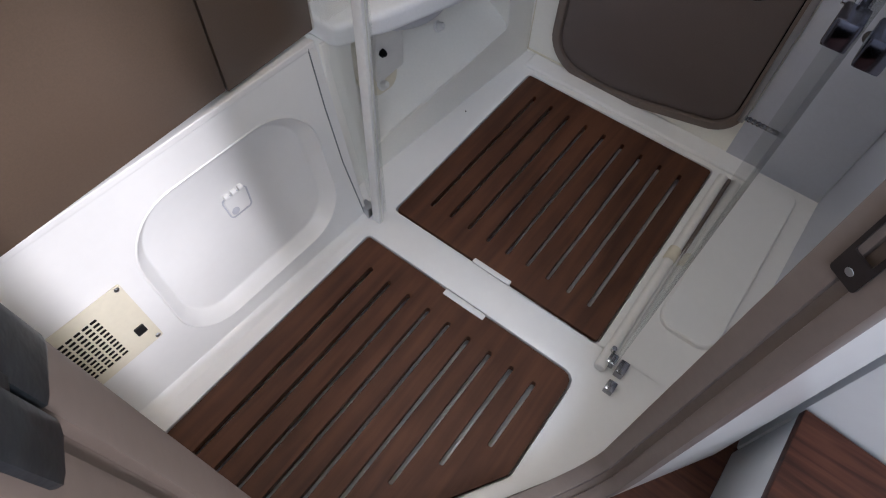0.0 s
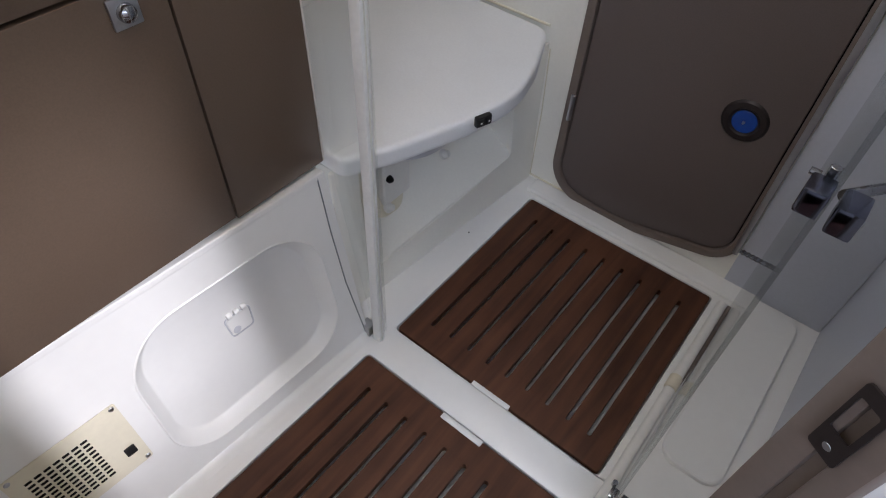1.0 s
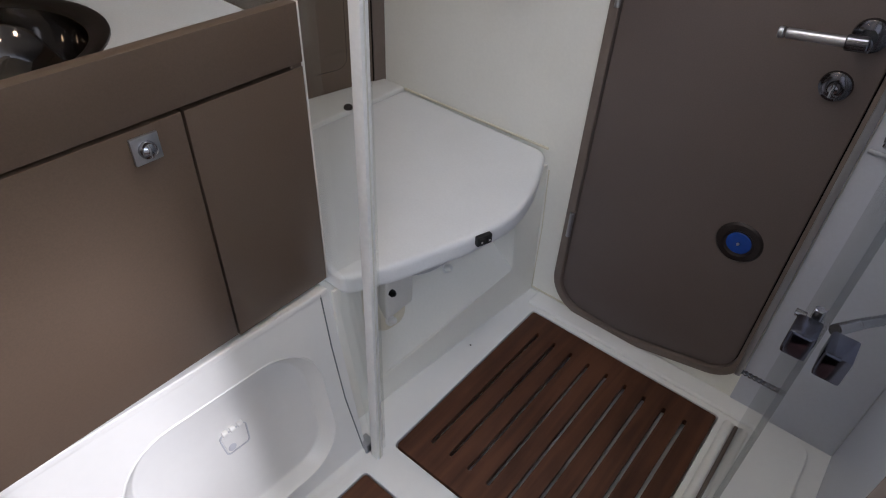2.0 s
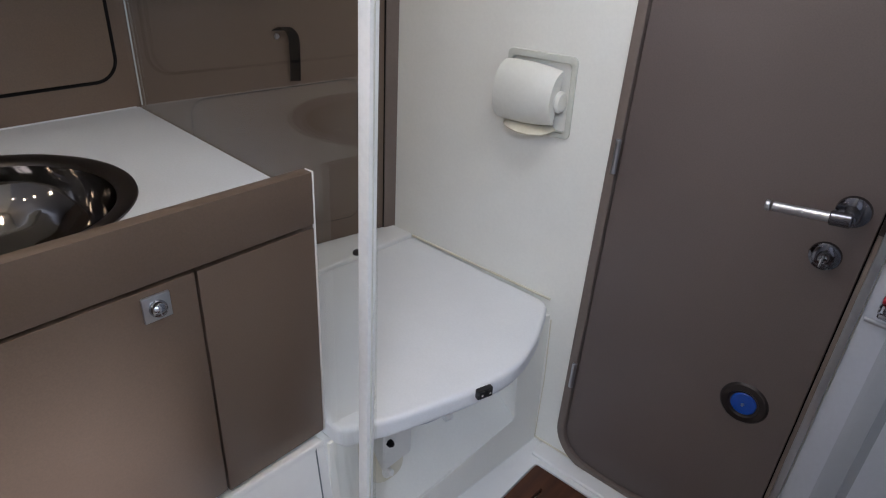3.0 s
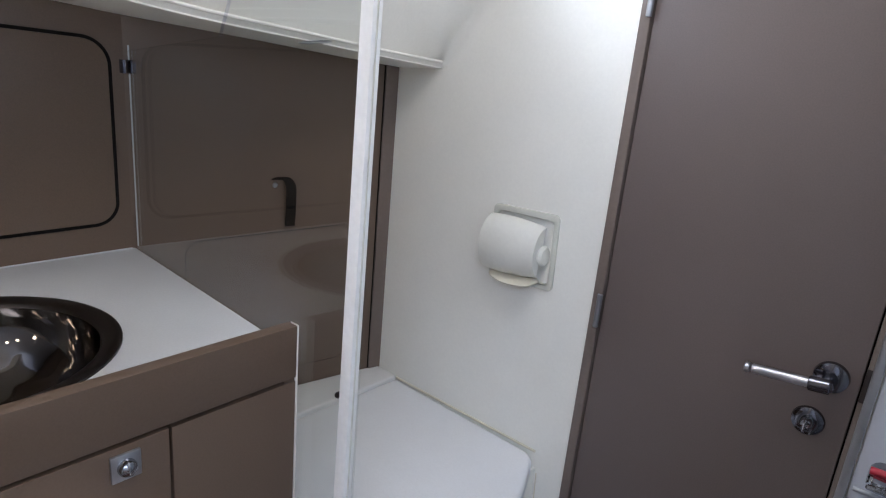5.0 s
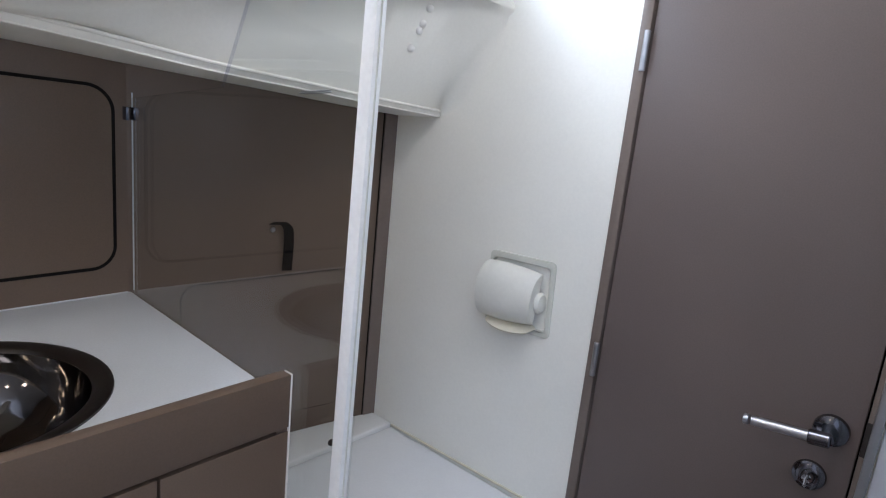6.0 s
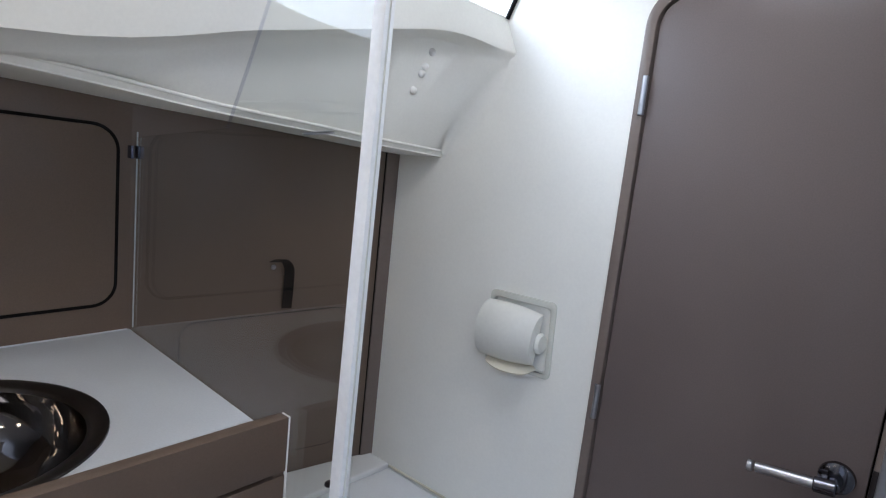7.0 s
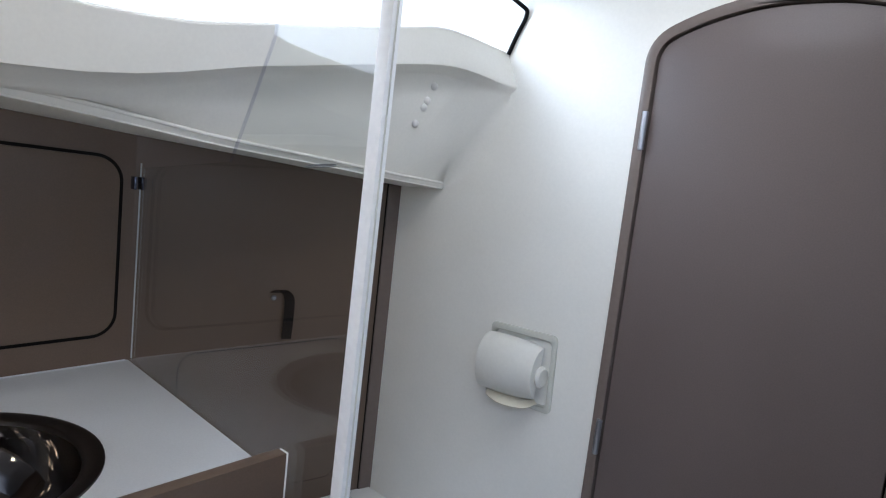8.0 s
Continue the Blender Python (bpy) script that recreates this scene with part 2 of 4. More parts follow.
def lathe(profile, m, n=32):
    """Turned about the z axis from (radius, height) pairs."""
    bm = bmesh.new()
    rings = []
    for r, z in profile:
        rings.append([bm.verts.new((0, 0, z))] if r < 1e-6 else [bm.verts.new((r * math.cos(2 * math.pi * i / n), r * math.sin(2 * math.pi * i / n), z)) for i in range(n)])
    for a, b in zip(rings, rings[1:]):
        for i in range(n):
            j = (i + 1) % n
            vs = [a[i % len(a)], a[j % len(a)], b[j % len(b)], b[i % len(b)]]
            vs = list(dict.fromkeys(vs))
            if len(vs) > 2:
                bm.faces.new(vs)
    bmesh.ops.transform(bm, verts=bm.verts, matrix=m)
    return bm


def rod(a, b, r, n=16, bevel=0.0):
    a, b = Vector(a), Vector(b)
    h = (b - a).length
    m = Matrix.Translation(a) @ (b - a).to_track_quat("Z", "Y").to_matrix().to_4x4()
    e = bevel or r * 0.15
    return lathe([(0, 0), (r - e, 0), (r, e), (r, h - e), (r - e, h), (0, h)], m, n)


def tube(points, radius, n=10, ribs=0.0):
    """A round tube along points; ribs: the depth of its rings."""
    bm = bmesh.new()
    ps = [Vector(p) for p in points]
    rings = []
    for i, p in enumerate(ps):
        t = (ps[min(i + 1, len(ps) - 1)] - ps[max(i - 1, 0)]).normalized()
        q = t.to_track_quat("Z", "Y").to_matrix()
        r = radius - (ribs if i % 2 else 0)
        rings.append([bm.verts.new(p + q @ Vector((r * math.cos(2 * math.pi * k / n), r * math.sin(2 * math.pi * k / n), 0))) for k in range(n)])
    for a, b in zip(rings, rings[1:]):
        for k in range(n):
            bm.faces.new((a[k], a[(k + 1) % n], b[(k + 1) % n], b[k]))
    bm.faces.new(rings[0])
    bm.faces.new(rings[-1])
    return bm


def spline(ctrl, steps=8):
    """Catmull-Rom points through ctrl."""
    c = [Vector(p) for p in ctrl]
    c = [c[0] * 2 - c[1]] + c + [c[-1] * 2 - c[-2]]
    out = []
    for i in range(1, len(c) - 2):
        p0, p1, p2, p3 = c[i - 1:i + 3]
        for k in range(steps):
            t = k / steps
            out.append(0.5 * ((2 * p1) + (p2 - p0) * t + (2 * p0 - 5 * p1 + 4 * p2 - p3) * t * t + (3 * p1 - p0 - 3 * p2 + p3) * t ** 3))
    out.append(c[-2])
    return out


def loft(lines):
    """A sheet between lines that have the same number of points."""
    bm = bmesh.new()
    vs = [[bm.verts.new(p) for p in ln] for ln in lines]
    for a, b in zip(vs, vs[1:]):
        for i in range(len(a) - 1):
            bm.faces.new((a[i], a[i + 1], b[i + 1], b[i]))
    return bm


def thicken(bm, d):
    geom = bm.faces[:]
    bmesh.ops.recalc_face_normals(bm, faces=geom)
    bmesh.ops.solidify(bm, geom=geom, thickness=d)
    return bm


def join(*bms):
    me = bpy.data.meshes.new("tmp")
    out = bmesh.new()
    for b in bms:
        b.to_mesh(me)
        out.from_mesh(me)
        b.free()
    bpy.data.meshes.remove(me)
    return out


# ---- setting: floor, walls, ceiling ----
FWD = 0.58                                            # the wall with the door and the paper holder
U2, N2 = Vector((0.537, 0.843, 0)).normalized(), Vector((-0.843, 0.537, 0)).normalized()
P0 = Vector((0.535, -0.30, 0))                        # foot of the slanting entrance wall
TOP = 1.86


def entrance(s, n=0.0, z=0.0):
    return P0 + U2 * s + N2 * n + Vector((0, 0, z))


FARG = rounded([(0, 0, 0.006), (0.480, 0, 0.006), (0.479, 0.513, 0.006), (0, 0.512, 0.006)], 3)
NEARG = rounded([(-0.012, -0.64, 0.006), (0.268, -0.64, 0.01), (0.482, -0.298, 0.012), (0.481, -0.087, 0.02), (-0.002, -0.087, 0.006)], 3)
XY = axes((0, 0, 0), (1, 0, 0), (0, 1, 0))
pan_edge = [(-0.9, -0.95), (0.16, -0.95), (0.30, -0.70), (entrance(0.35)[0], entrance(0.35)[1]), (0.74, 0.62), (-0.9, 0.62)]
floor = structure("floor", plate(pan_edge, [inset(FARG, -0.004), inset(NEARG, -0.004)], 0.028, Matrix.Translation((0, 0, 0.001)) @ XY, 0.003), GEL, "white gelcoat shower floor pan with two recessed grating wells", "floor")
part("pan_bottom", plate(pan_edge, [], 0.02, Matrix.Translation((0, 0, -0.0272)) @ XY), GEL, floor)
part("lip", box(0.194, 0.287, -0.098, -0.086, -0.012, 0.0035, 0.002), GEL, floor)
part("lip", box(0.197, 0.285, -0.006, 0.005, -0.012, 0.0035, 0.002), GEL, floor)
# raised bead along the foot of the forward wall and the starboard step
part("bead", box(-0.03, 0.56, 0.530, 0.582, -0.01, 0.010, 0.009, segs=3), GEL, floor)
part("step", plate(rrect(0.545, 0.662, 0.10, 0.560, 0.035), [], 0.03, Matrix.Translation((0, 0, 0.014)) @ XY, 0.008, 3), GEL, floor)

# forward wall with the door opening
DOOR_FOOT = rounded([(0.007, 0.012, 0.10), (0.20, -0.004, 0.5), (0.479, 0.062, 0.085), (0.479, 1.0, 0), (0.007, 1.0, 0)], 10)


def door_arch(steps=8, arc=20):
    """The shallow arch over the door with its two rounded shoulders, from the right to the left."""
    mid, radius, drop = 0.243, 0.4645, 0.193
    base = 1.590 - radius
    spring = base + math.sqrt(radius ** 2 - drop ** 2)
    left = []
    for k in range(steps):
        u = k / steps
        left.append((0.007 * (1 - u * u) + 0.050 * u * u, 1.480 * (1 - u) ** 2 + 2 * u * (1 - u) * 1.5283 + spring * u * u))
    right = [(2 * mid - x, z) for x, z in left]
    crown = []
    for k in range(arc + 1):
        x = mid + drop - 2 * drop * k / arc
        crown.append((x, base + math.sqrt(radius ** 2 - (x - mid) ** 2)))
    return right + crown + left[::-1]


DOORWAY = DOOR_FOOT[:-1] + door_arch() + DOOR_FOOT[-1:]
XZ = axes((0, FWD, 0), (1, 0, 0), (0, 0, 1))
wall_forward = structure("wall_forward", plate([(-0.80, -0.03), (0.74, -0.03), (0.74, TOP), (-0.80, TOP)], [DOORWAY], 0.03, XZ), GELW, "cream white gelcoat wall with rounded door opening")

# thin sheet over the forward wall, its grey painting the shower corner's shade
wall_corner_shade = structure("wall_corner_shade", plate([(0.4815, 0.0), (0.699, 0.0), (0.699, TOP - 0.002), (0.4815, TOP - 0.002)], [], 0.004, Matrix.Translation((0, -0.0042, 0)) @ XZ, 0.0015), SHADEG, "white gelcoat shower corner beside the door, greyed for its shade")

# port side: sloping white lower wall with a moulded pocket
LOW_U, LOW_V = Vector((-0.050, -1, 0)).normalized(), Vector((-0.183, 0, 1))
LOWM = axes((-0.0435, -0.045, 0), LOW_U, LOW_V) @ Matrix.Diagonal((1, 1, -1, 1))   # u runs aft, v up the slope, w into the room
POCKET = rounded([(0.052, 0.046, 0.085), (0.410, 0.036, 0.085), (0.408, 0.338, 0.10), (0.052, 0.338, 0.10)], 10)
wall_port = structure("wall_port", plate([(0, -0.03), (0.95, -0.03), (0.95, 0.407), (0, 0.407)], [POCKET], 0.012, LOWM, 0.0), GEL, "white gelcoat lower wall, moulded with a shallow pocket")


def rings_sheet(outlines, m, cap=True):
    bm = bmesh.new()
    rows = [[bm.verts.new((x, y, w)) for x, y in pts] for pts, w in outlines]
    for a, b in zip(rows, rows[1:]):
        for i in range(len(a)):
            j = (i + 1) % len(a)
            bm.faces.new((a[i], a[j], b[j], b[i]))
    if cap:
        bm.faces.new(rows[-1])
    bmesh.ops.transform(bm, verts=bm.verts, matrix=m)
    return bm


part("pocket", rings_sheet([(inset(POCKET, -0.003), 0.0004), (inset(POCKET, -0.001), 0.0018), (inset(POCKET, 0.001), 0.0008), (inset(POCKET, 0.0028), -0.003), (inset(POCKET, 0.0185), -0.0215), (inset(POCKET, 0.0205), -0.0235), (inset(POCKET, 0.0235), -0.0245)], LOWM), GEL, wall_port)
part("fillet", loft([spline([(-0.053 - 0.05 * (-0.045 - y), y, 0.012), (-0.037 - 0.05 * (-0.045 - y), y, 0.002), (-0.022 - 0.05 * (-0.045 - y), y, 0.0015)], 4) for y in (-0.045, -0.5, -0.95)]), GEL, wall_port)
part("ledge", box(0.0, 0.95, 0.396, 0.4085, -0.07, 0.0012, 0.004, LOWM, 3), GEL, wall_port)

# port side: brown panels above
A, B = Vector((-0.716, 0.0085, 0)), Vector((-0.578, FWD, 0))
wall_panel = structure("wall_panel", box(-0.74, -0.716, -0.95, 0.020, 0.40, 1.34), BROWN, "taupe laminate wall panel behind the worktop")
ABM = axes(A, B - A, (0, 0, 1))
wall_panel_bench = structure("wall_panel_bench", plate([(0, 0.30), ((B - A).length - 0.036, 0.30), ((B - A).length - 0.036, 1.32), (0, 1.32)], [], 0.02, ABM), BROWN, "taupe laminate wall panel above the bench")
trim_corner = structure("trim_corner", plate([((B - A).length - 0.0345, 0.425), ((B - A).length, 0.425), ((B - A).length, 1.30), ((B - A).length - 0.0345, 1.30)], [], 0.02, Matrix.Translation((0.004, 0, 0)) @ ABM, 0.0015), TRIM, "taupe vertical corner trim strip", "trim")
part("seam", box(0, 0.0015, 0, 0.006, 0.425, 1.25, 0, Matrix.Translation(A + (B - A).normalized() * ((B - A).length - 0.037) + Vector((0.0005, 0, 0)))), RUBBER, trim_corner)

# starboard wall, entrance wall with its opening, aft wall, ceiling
wall_starboard = structure("wall_starboard", box(0.70, 0.73, -0.03, 0.58, -0.03, TOP), SHADEG, "white gelcoat wall on the starboard side of the shower, greyed for its shade")
EM = axes(P0, U2, (0, 0, 1))
OPEN = rounded([(-0.315, 0.09, 0.10), (0.075, 0.09, 0.10), (0.075, 1.72, 0.08), (-0.315, 1.72, 0.08)], 10)
EOUT = inset(OPEN, -0.024)
EMW = EM if (EM.to_3x3() @ Vector((0, 0, 1))).dot(N2) > 0 else axes(P0, -U2, (0, 0, 1))
FLIP = (EM.to_3x3() @ Vector((0, 0, 1))).dot(N2) > 0


def on_entrance(pts):
    return pts if FLIP else [(-x, y) for x, y in reversed(pts)]


wall_entrance = structure("wall_entrance", plate(on_entrance([(-0.80, -0.03), (0.33, -0.03), (0.33, TOP), (-0.80, TOP)]), [on_entrance(EOUT)], 0.042, EMW), GEL, "white gelcoat wall with the entrance opening")
# unseen wall, greyed to hold down bounce light and mirror images
wall_aft = structure("wall_aft", box(-0.76, 0.125, -0.98, -0.95, -0.03, TOP), SHADEG, "plain unseen gelcoat aft wall, greyed to dim its bounce light")
entrance_frame = thing("door_frame", "taupe door frame of the entrance with rounded corners", "door frame")
part("jamb", plate(on_entrance(EOUT), [on_entrance(OPEN)], 0.024, Matrix.Translation(N2 * 0.004) @ EMW, 0.003), TRIM, entrance_frame)
part("seal", plate(on_entrance(inset(OPEN, -0.022)), [on_entrance(inset(OPEN, -0.005))], 0.010, Matrix.Translation(N2 * -0.0202) @ EMW), TRIM, entrance_frame)
part("outer_trim", plate(on_entrance(inset(OPEN, -0.030)), [on_entrance(inset(OPEN, 0.002))], 0.020, Matrix.Translation(N2 * -0.0304) @ EMW, 0.004), TRIM, entrance_frame)
# made-up ceiling opening that holds the fill lamp
FILL_HOLE = rrect(0.03, 0.33, -0.05, 0.25, 0.04)
ceiling = structure("ceiling", plate([(-0.215, -0.98), (0.14, -0.98), (0.30, -0.70), (0.74, 0.0), (0.74, 0.62), (-0.215, 0.62)], [FILL_HOLE], 0.03, axes((0, 0, TOP), (1, 0, 0), (0, 1, 0))), GELW, "white ceiling liner with a hole for the fill lamp", "ceiling")

# hull liner above the worktop: lip, sloping face, step and window sill, each line running fore and aft
lip_wall = [(-0.716, -0.95, 1.324), (-0.716, -0.22, 1.2755), (-0.716, 0.0, 1.258), (-0.665, 0.22, 1.240), (-0.612, 0.44, 1.2205), (-0.578, FWD, 1.2095)]
lip_low = [(-0.445, -0.886, 1.3247), (-0.432, -0.287, 1.2848), (-0.425, 0.003, 1.2552), (-0.432, 0.206, 1.2410), (-0.438, 0.386, 1.2279), (-0.443, FWD, 1.2155)]
lip_top = [(-0.439, -0.885, 1.3399), (-0.426, -0.288, 1.2997), (-0.419, 0.003, 1.2686), (-0.426, 0.205, 1.2541), (-0.432, 0.386, 1.2406), (-0.437, FWD, 1.2290)]
groove = [(-0.415, -0.916, 1.3100), (-0.398, -0.285, 1.2957), (-0.382, 0.041, 1.3649), (-0.372, 0.239, 1.4074), (-0.362, 0.454, 1.4478), (-0.286, FWD, 1.4140)]
groove_in = [(-0.365, -0.912, 1.3369), (-0.348, -0.287, 1.3176), (-0.334, 0.035, 1.3805), (-0.326, 0.226, 1.4211), (-0.318, 0.433, 1.4588), (-0.270, FWD, 1.4400)]
sill = [(-0.345, -0.925, 1.3774), (-0.330, -0.219, 1.3981), (-0.322, 0.012, 1.4319), (-0.326, 0.277, 1.4915), (-0.330, 0.423, 1.5240), (-0.300, FWD, 1.5120)]
liner_lines = [spline(ln, 6) for ln in (lip_wall, lip_low, lip_top, groove, groove_in, sill)]


def blend(a, b, k):
    return [p.lerp(q, k) for p, q in zip(a, b)]


mid_a = [p + Vector((0.004, 0, -0.005)) for p in blend(liner_lines[2], liner_lines[3], 0.5)]
up_a = [p + Vector((0.0015, 0, 0.006)) for p in liner_lines[4]]
face_foot = [p + Vector((-0.007, 0, 0.001)) for p in liner_lines[2]]
hull_liner = structure("hull_liner", thicken(loft([face_foot, mid_a, liner_lines[3], [p + Vector((-0.004, 0, 0.004)) for p in blend(liner_lines[3], liner_lines[4], 0.5)], liner_lines[4], up_a, blend(up_a, liner_lines[5], 0.5), liner_lines[5]]), -0.006), GELW, "white moulded hull liner with a stepped sloping face", "liner", 45)
part("lip", thicken(loft([liner_lines[0], liner_lines[1], [p + Vector((0.003, 0, 0.006)) for p in liner_lines[1]], liner_lines[2], face_foot]), -0.004), GELW, hull_liner)
part("bead", tube([p + Vector((0.002, 0, 0.001)) for p in liner_lines[1]], 0.0014, 8), GELW, hull_liner)
part("bead", tube([p + Vector((0.002, 0, 0.0)) for p in liner_lines[2]], 0.0030, 8), GELW, hull_liner)


def corner_fillet(r=0.034, n=10):
    """A concave fillet between the sloping liner face and the forward wall."""
    lines = []
    for k in range(n + 1):
        t = k / n
        at = Vector((-0.437, FWD, 1.224)).lerp(Vector((-0.286, FWD, 1.414)), t)
        on_face = Vector((0.005, -0.194, 0.012)).lerp(Vector((-0.056, -0.148, 0.029)), t).normalized()
        on_wall = Vector((0.786, 0, -0.618))
        w = r * min(1, 0.25 + 3 * (1 - t)) * min(1, 0.3 + 3 * t)
        p0, p2 = at + on_face * w, at + on_wall * w + Vector((0, 0.001, 0))
        mid = at + (on_face + on_wall) * 0.001
        lines.append([p0 * (1 - u) ** 2 + mid * 2 * u * (1 - u) + p2 * u * u + Vector((0, -0.0006, 0)) for u in (0, 0.15, 0.3, 0.45, 0.6, 0.75, 0.9, 1)])
    return loft(lines)


part("fillet", corner_fillet(), GELW, hull_liner)

# the strip window above the liner
win_top = [(p.x + 0.13, p.y, TOP - 0.03) for p in liner_lines[5]]
window_1 = structure("window_1", thicken(loft([[p + Vector((-0.012, 0, 0.004)) for p in liner_lines[5]], [Vector(q) + Vector((-0.012, 0, 0)) for q in win_top]]), 0.005), GLASS, "long clear coachroof window above the liner", "window")
window_1.visible_shadow = False
part("gasket", tube(spline([(-0.298, FWD - 0.004, 1.512), (-0.282, FWD - 0.004, 1.550), (-0.264, FWD - 0.004, 1.590), (-0.272, FWD - 0.02, 1.608), (-0.34, 0.48, 1.655), (-0.345, 0.3, 1.622)], 5), 0.0045, 8), RUBBER, window_1, "black rubber gasket")
win_head = [p + Vector((0.035, 0, 0.118)) for p in liner_lines[5]]
part("header", thicken(loft([win_head, [p + Vector((0.004, 0, 0.02)) for p in win_head], [Vector((q[0] + 0.02, q[1], TOP)) for q in win_top]]), 0.01), GELW, window_1, "white window header")
part("sill", tube([p + Vector((-0.006, 0, 0.002)) for p in liner_lines[5]], 0.004, 8), GELW, window_1)

# bright hazy sky outside the strip window
haze = bpy.data.materials.new("bright_haze")
haze.use_nodes = True
hb = haze.node_tree.nodes["Principled BSDF"]
hb.inputs["Base Color"].default_value = (0, 0, 0, 1)
hb.inputs["Emission Color"].default_value = (0.93, 0.97, 1.0, 1)
hb.inputs["Emission Strength"].default_value = 4.5
backdrop = structure("backdrop", box(-3.02, -3.0, -6, 6, 0.4, 5.0), haze, "plain bright hazy sky far outside the window", "sky")

# opaque sheet added out of view so no sun enters the hole
sun_lid = structure("fill_hole_cover", plate(rrect(0.01, 0.35, -0.07, 0.27, 0.05), [], 0.012, axes((0, 0, TOP + 0.024), (1, 0, 0), (0, 1, 0)), 0.003), GREYALU, "added opaque lid that keeps sun out of the ceiling opening", "hatch")

# ---- forward door ----
LEAF = inset(DOORWAY, 0.0225)
door = thing("door", "closed taupe laminate door with rounded top and bottom corners", "door")
part("frame", plate(DOORWAY, [inset(DOORWAY, 0.0195)], 0.05, Matrix.Translation((0, -0.011, 0)) @ XZ, 0.003), TRIM, door)
part("gap_seal", plate(inset(DOORWAY, 0.019), [inset(DOORWAY, 0.028)], 0.02, Matrix.Translation((0, 0.006, 0)) @ XZ), RUBBER, door, "black rubber seal")
leaf = part("leaf", plate(LEAF, [], 0.035, Matrix.Translation((0, -0.004, 0)) @ XZ, 0.002), DOORB, door)
for hz in (1.366, 0.793, 0.262):
    part("hinge", rod((0.0232, FWD - 0.012, hz - 0.034), (0.0232, FWD - 0.012, hz + 0.034), 0.0055), SATIN, door, "satin steel barrel hinge")
DY = FWD - 0.004


def on_door(x, z):
    return Matrix.Translation((x, DY, z)) @ Matrix.Rotation(radians(90), 4, "X")


handle = part("handle", lathe([(0, 0.010), (0.018, 0.010), (0.024, 0.007), (0.0255, 0.0), (0.0255, -0.001)], on_door(0.418, 0.812)), DKCHROME, door, "polished chrome lever handle")
part("neck", join(rod((0.418, DY - 0.006, 0.812), (0.418, DY - 0.048, 0.812), 0.0105), rod((0.424, DY - 0.046, 0.8125), (0.395, DY - 0.047, 0.8095), 0.0115)), DKCHROME, handle)
part("lever", join(rod((0.397, DY - 0.047, 0.8100), (0.316, DY - 0.047, 0.8015), 0.0078), rod((0.313, DY - 0.047, 0.8012), (0.305, DY - 0.047, 0.8004), 0.0085)), SATIN, handle)
lock = part("lock", lathe([(0, 0.008), (0.010, 0.008), (0.018, 0.008), (0.023, 0.005), (0.0245, 0.0), (0.0245, -0.001)], on_door(0.404, 0.729)), DKCHROME, door, "round chrome lock rose")
part("thumb_turn", join(lathe([(0, 0.020), (0.007, 0.019), (0.010, 0.014), (0.010, 0.006)], on_door(0.404, 0.729)), box(0.4015, 0.4065, DY - 0.028, DY - 0.012, 0.718, 0.740, 0.002)), CHROME, lock)
vent = part("vent", lathe([(0, 0.003), (0.026, 0.003), (0.029, 0.006), (0.040, 0.005), (0.044, 0.0), (0.044, -0.001)], on_door(0.369, 0.3955)), DARKM, door, "dark round ventilator")
part("button", lathe([(0, 0.0065), (0.010, 0.0062), (0.022, 0.0052), (0.0235, 0.0035), (0.0235, 0.001)], on_door(0.369, 0.3955)), BLUE, vent, "blue protective film on the ventilator")
part("knob", lathe([(0, 0.012), (0.002, 0.011), (0.003, 0.006)], on_door(0.369, 0.3955), 12), SATIN, vent)
part("strike_plate", box(0.4595, 0.4755, FWD - 0.0135, FWD - 0.0108, 0.79, 0.845, 0.001), DARKM, door, "dark metal strike plate")

# ---- paper holder ----
tp = thing("paper_holder", "white plastic toilet paper holder set in the wall", "paper holder")
TPM = axes((-0.1705, FWD - 0.0, 0.8725), (1, 0, 0.03), (0, 0, 1))
part("back_plate", plate(rrect(-0.081, 0.081, -0.081, 0.081, 0.012), [rrect(-0.071, 0.070, -0.068, 0.066, 0.010)], 0.008, Matrix.Translation((0, -0.006, 0)) @ TPM, 0.003), TPPLATE, tp)
part("tray", rings_sheet([(rrect(-0.071, 0.070, -0.068, 0.066, 0.010), 0.005), (rrect(-0.067, 0.066, -0.064, 0.062, 0.012), -0.012)], TPM), TPPLATE, tp)


def cover_sheet():
    lines = []
    for i in range(15):
        a = radians(-64 + 152 * i / 14)
        row = []
        for k in range(13):
            x = -0.070 + 0.134 * k / 12
            bulge = 1 - 0.07 * (2 * k / 12 - 1) ** 2 - 0.10 * k / 12
            row.append((-0.178 + x, FWD - 0.004 - (0.008 + 0.049 * math.cos(a)) * bulge, 0.871 + 0.066 * math.sin(a) * bulge + x * 0.03))
        lines.append(row)
    bm = loft(lines)
    bm.verts.ensure_lookup_table()
    for k in (0, 12):
        bm.faces.new([bm.verts[i * 13 + k] for i in range(15)])
    return thicken(bm, 0.0025)


part("cover", cover_sheet(), TPW, tp, "curved white plastic cover")
part("hub", rod((-0.118, FWD - 0.016, 0.868), (-0.105, FWD - 0.016, 0.869), 0.022, 24, 0.005), TPW, tp)
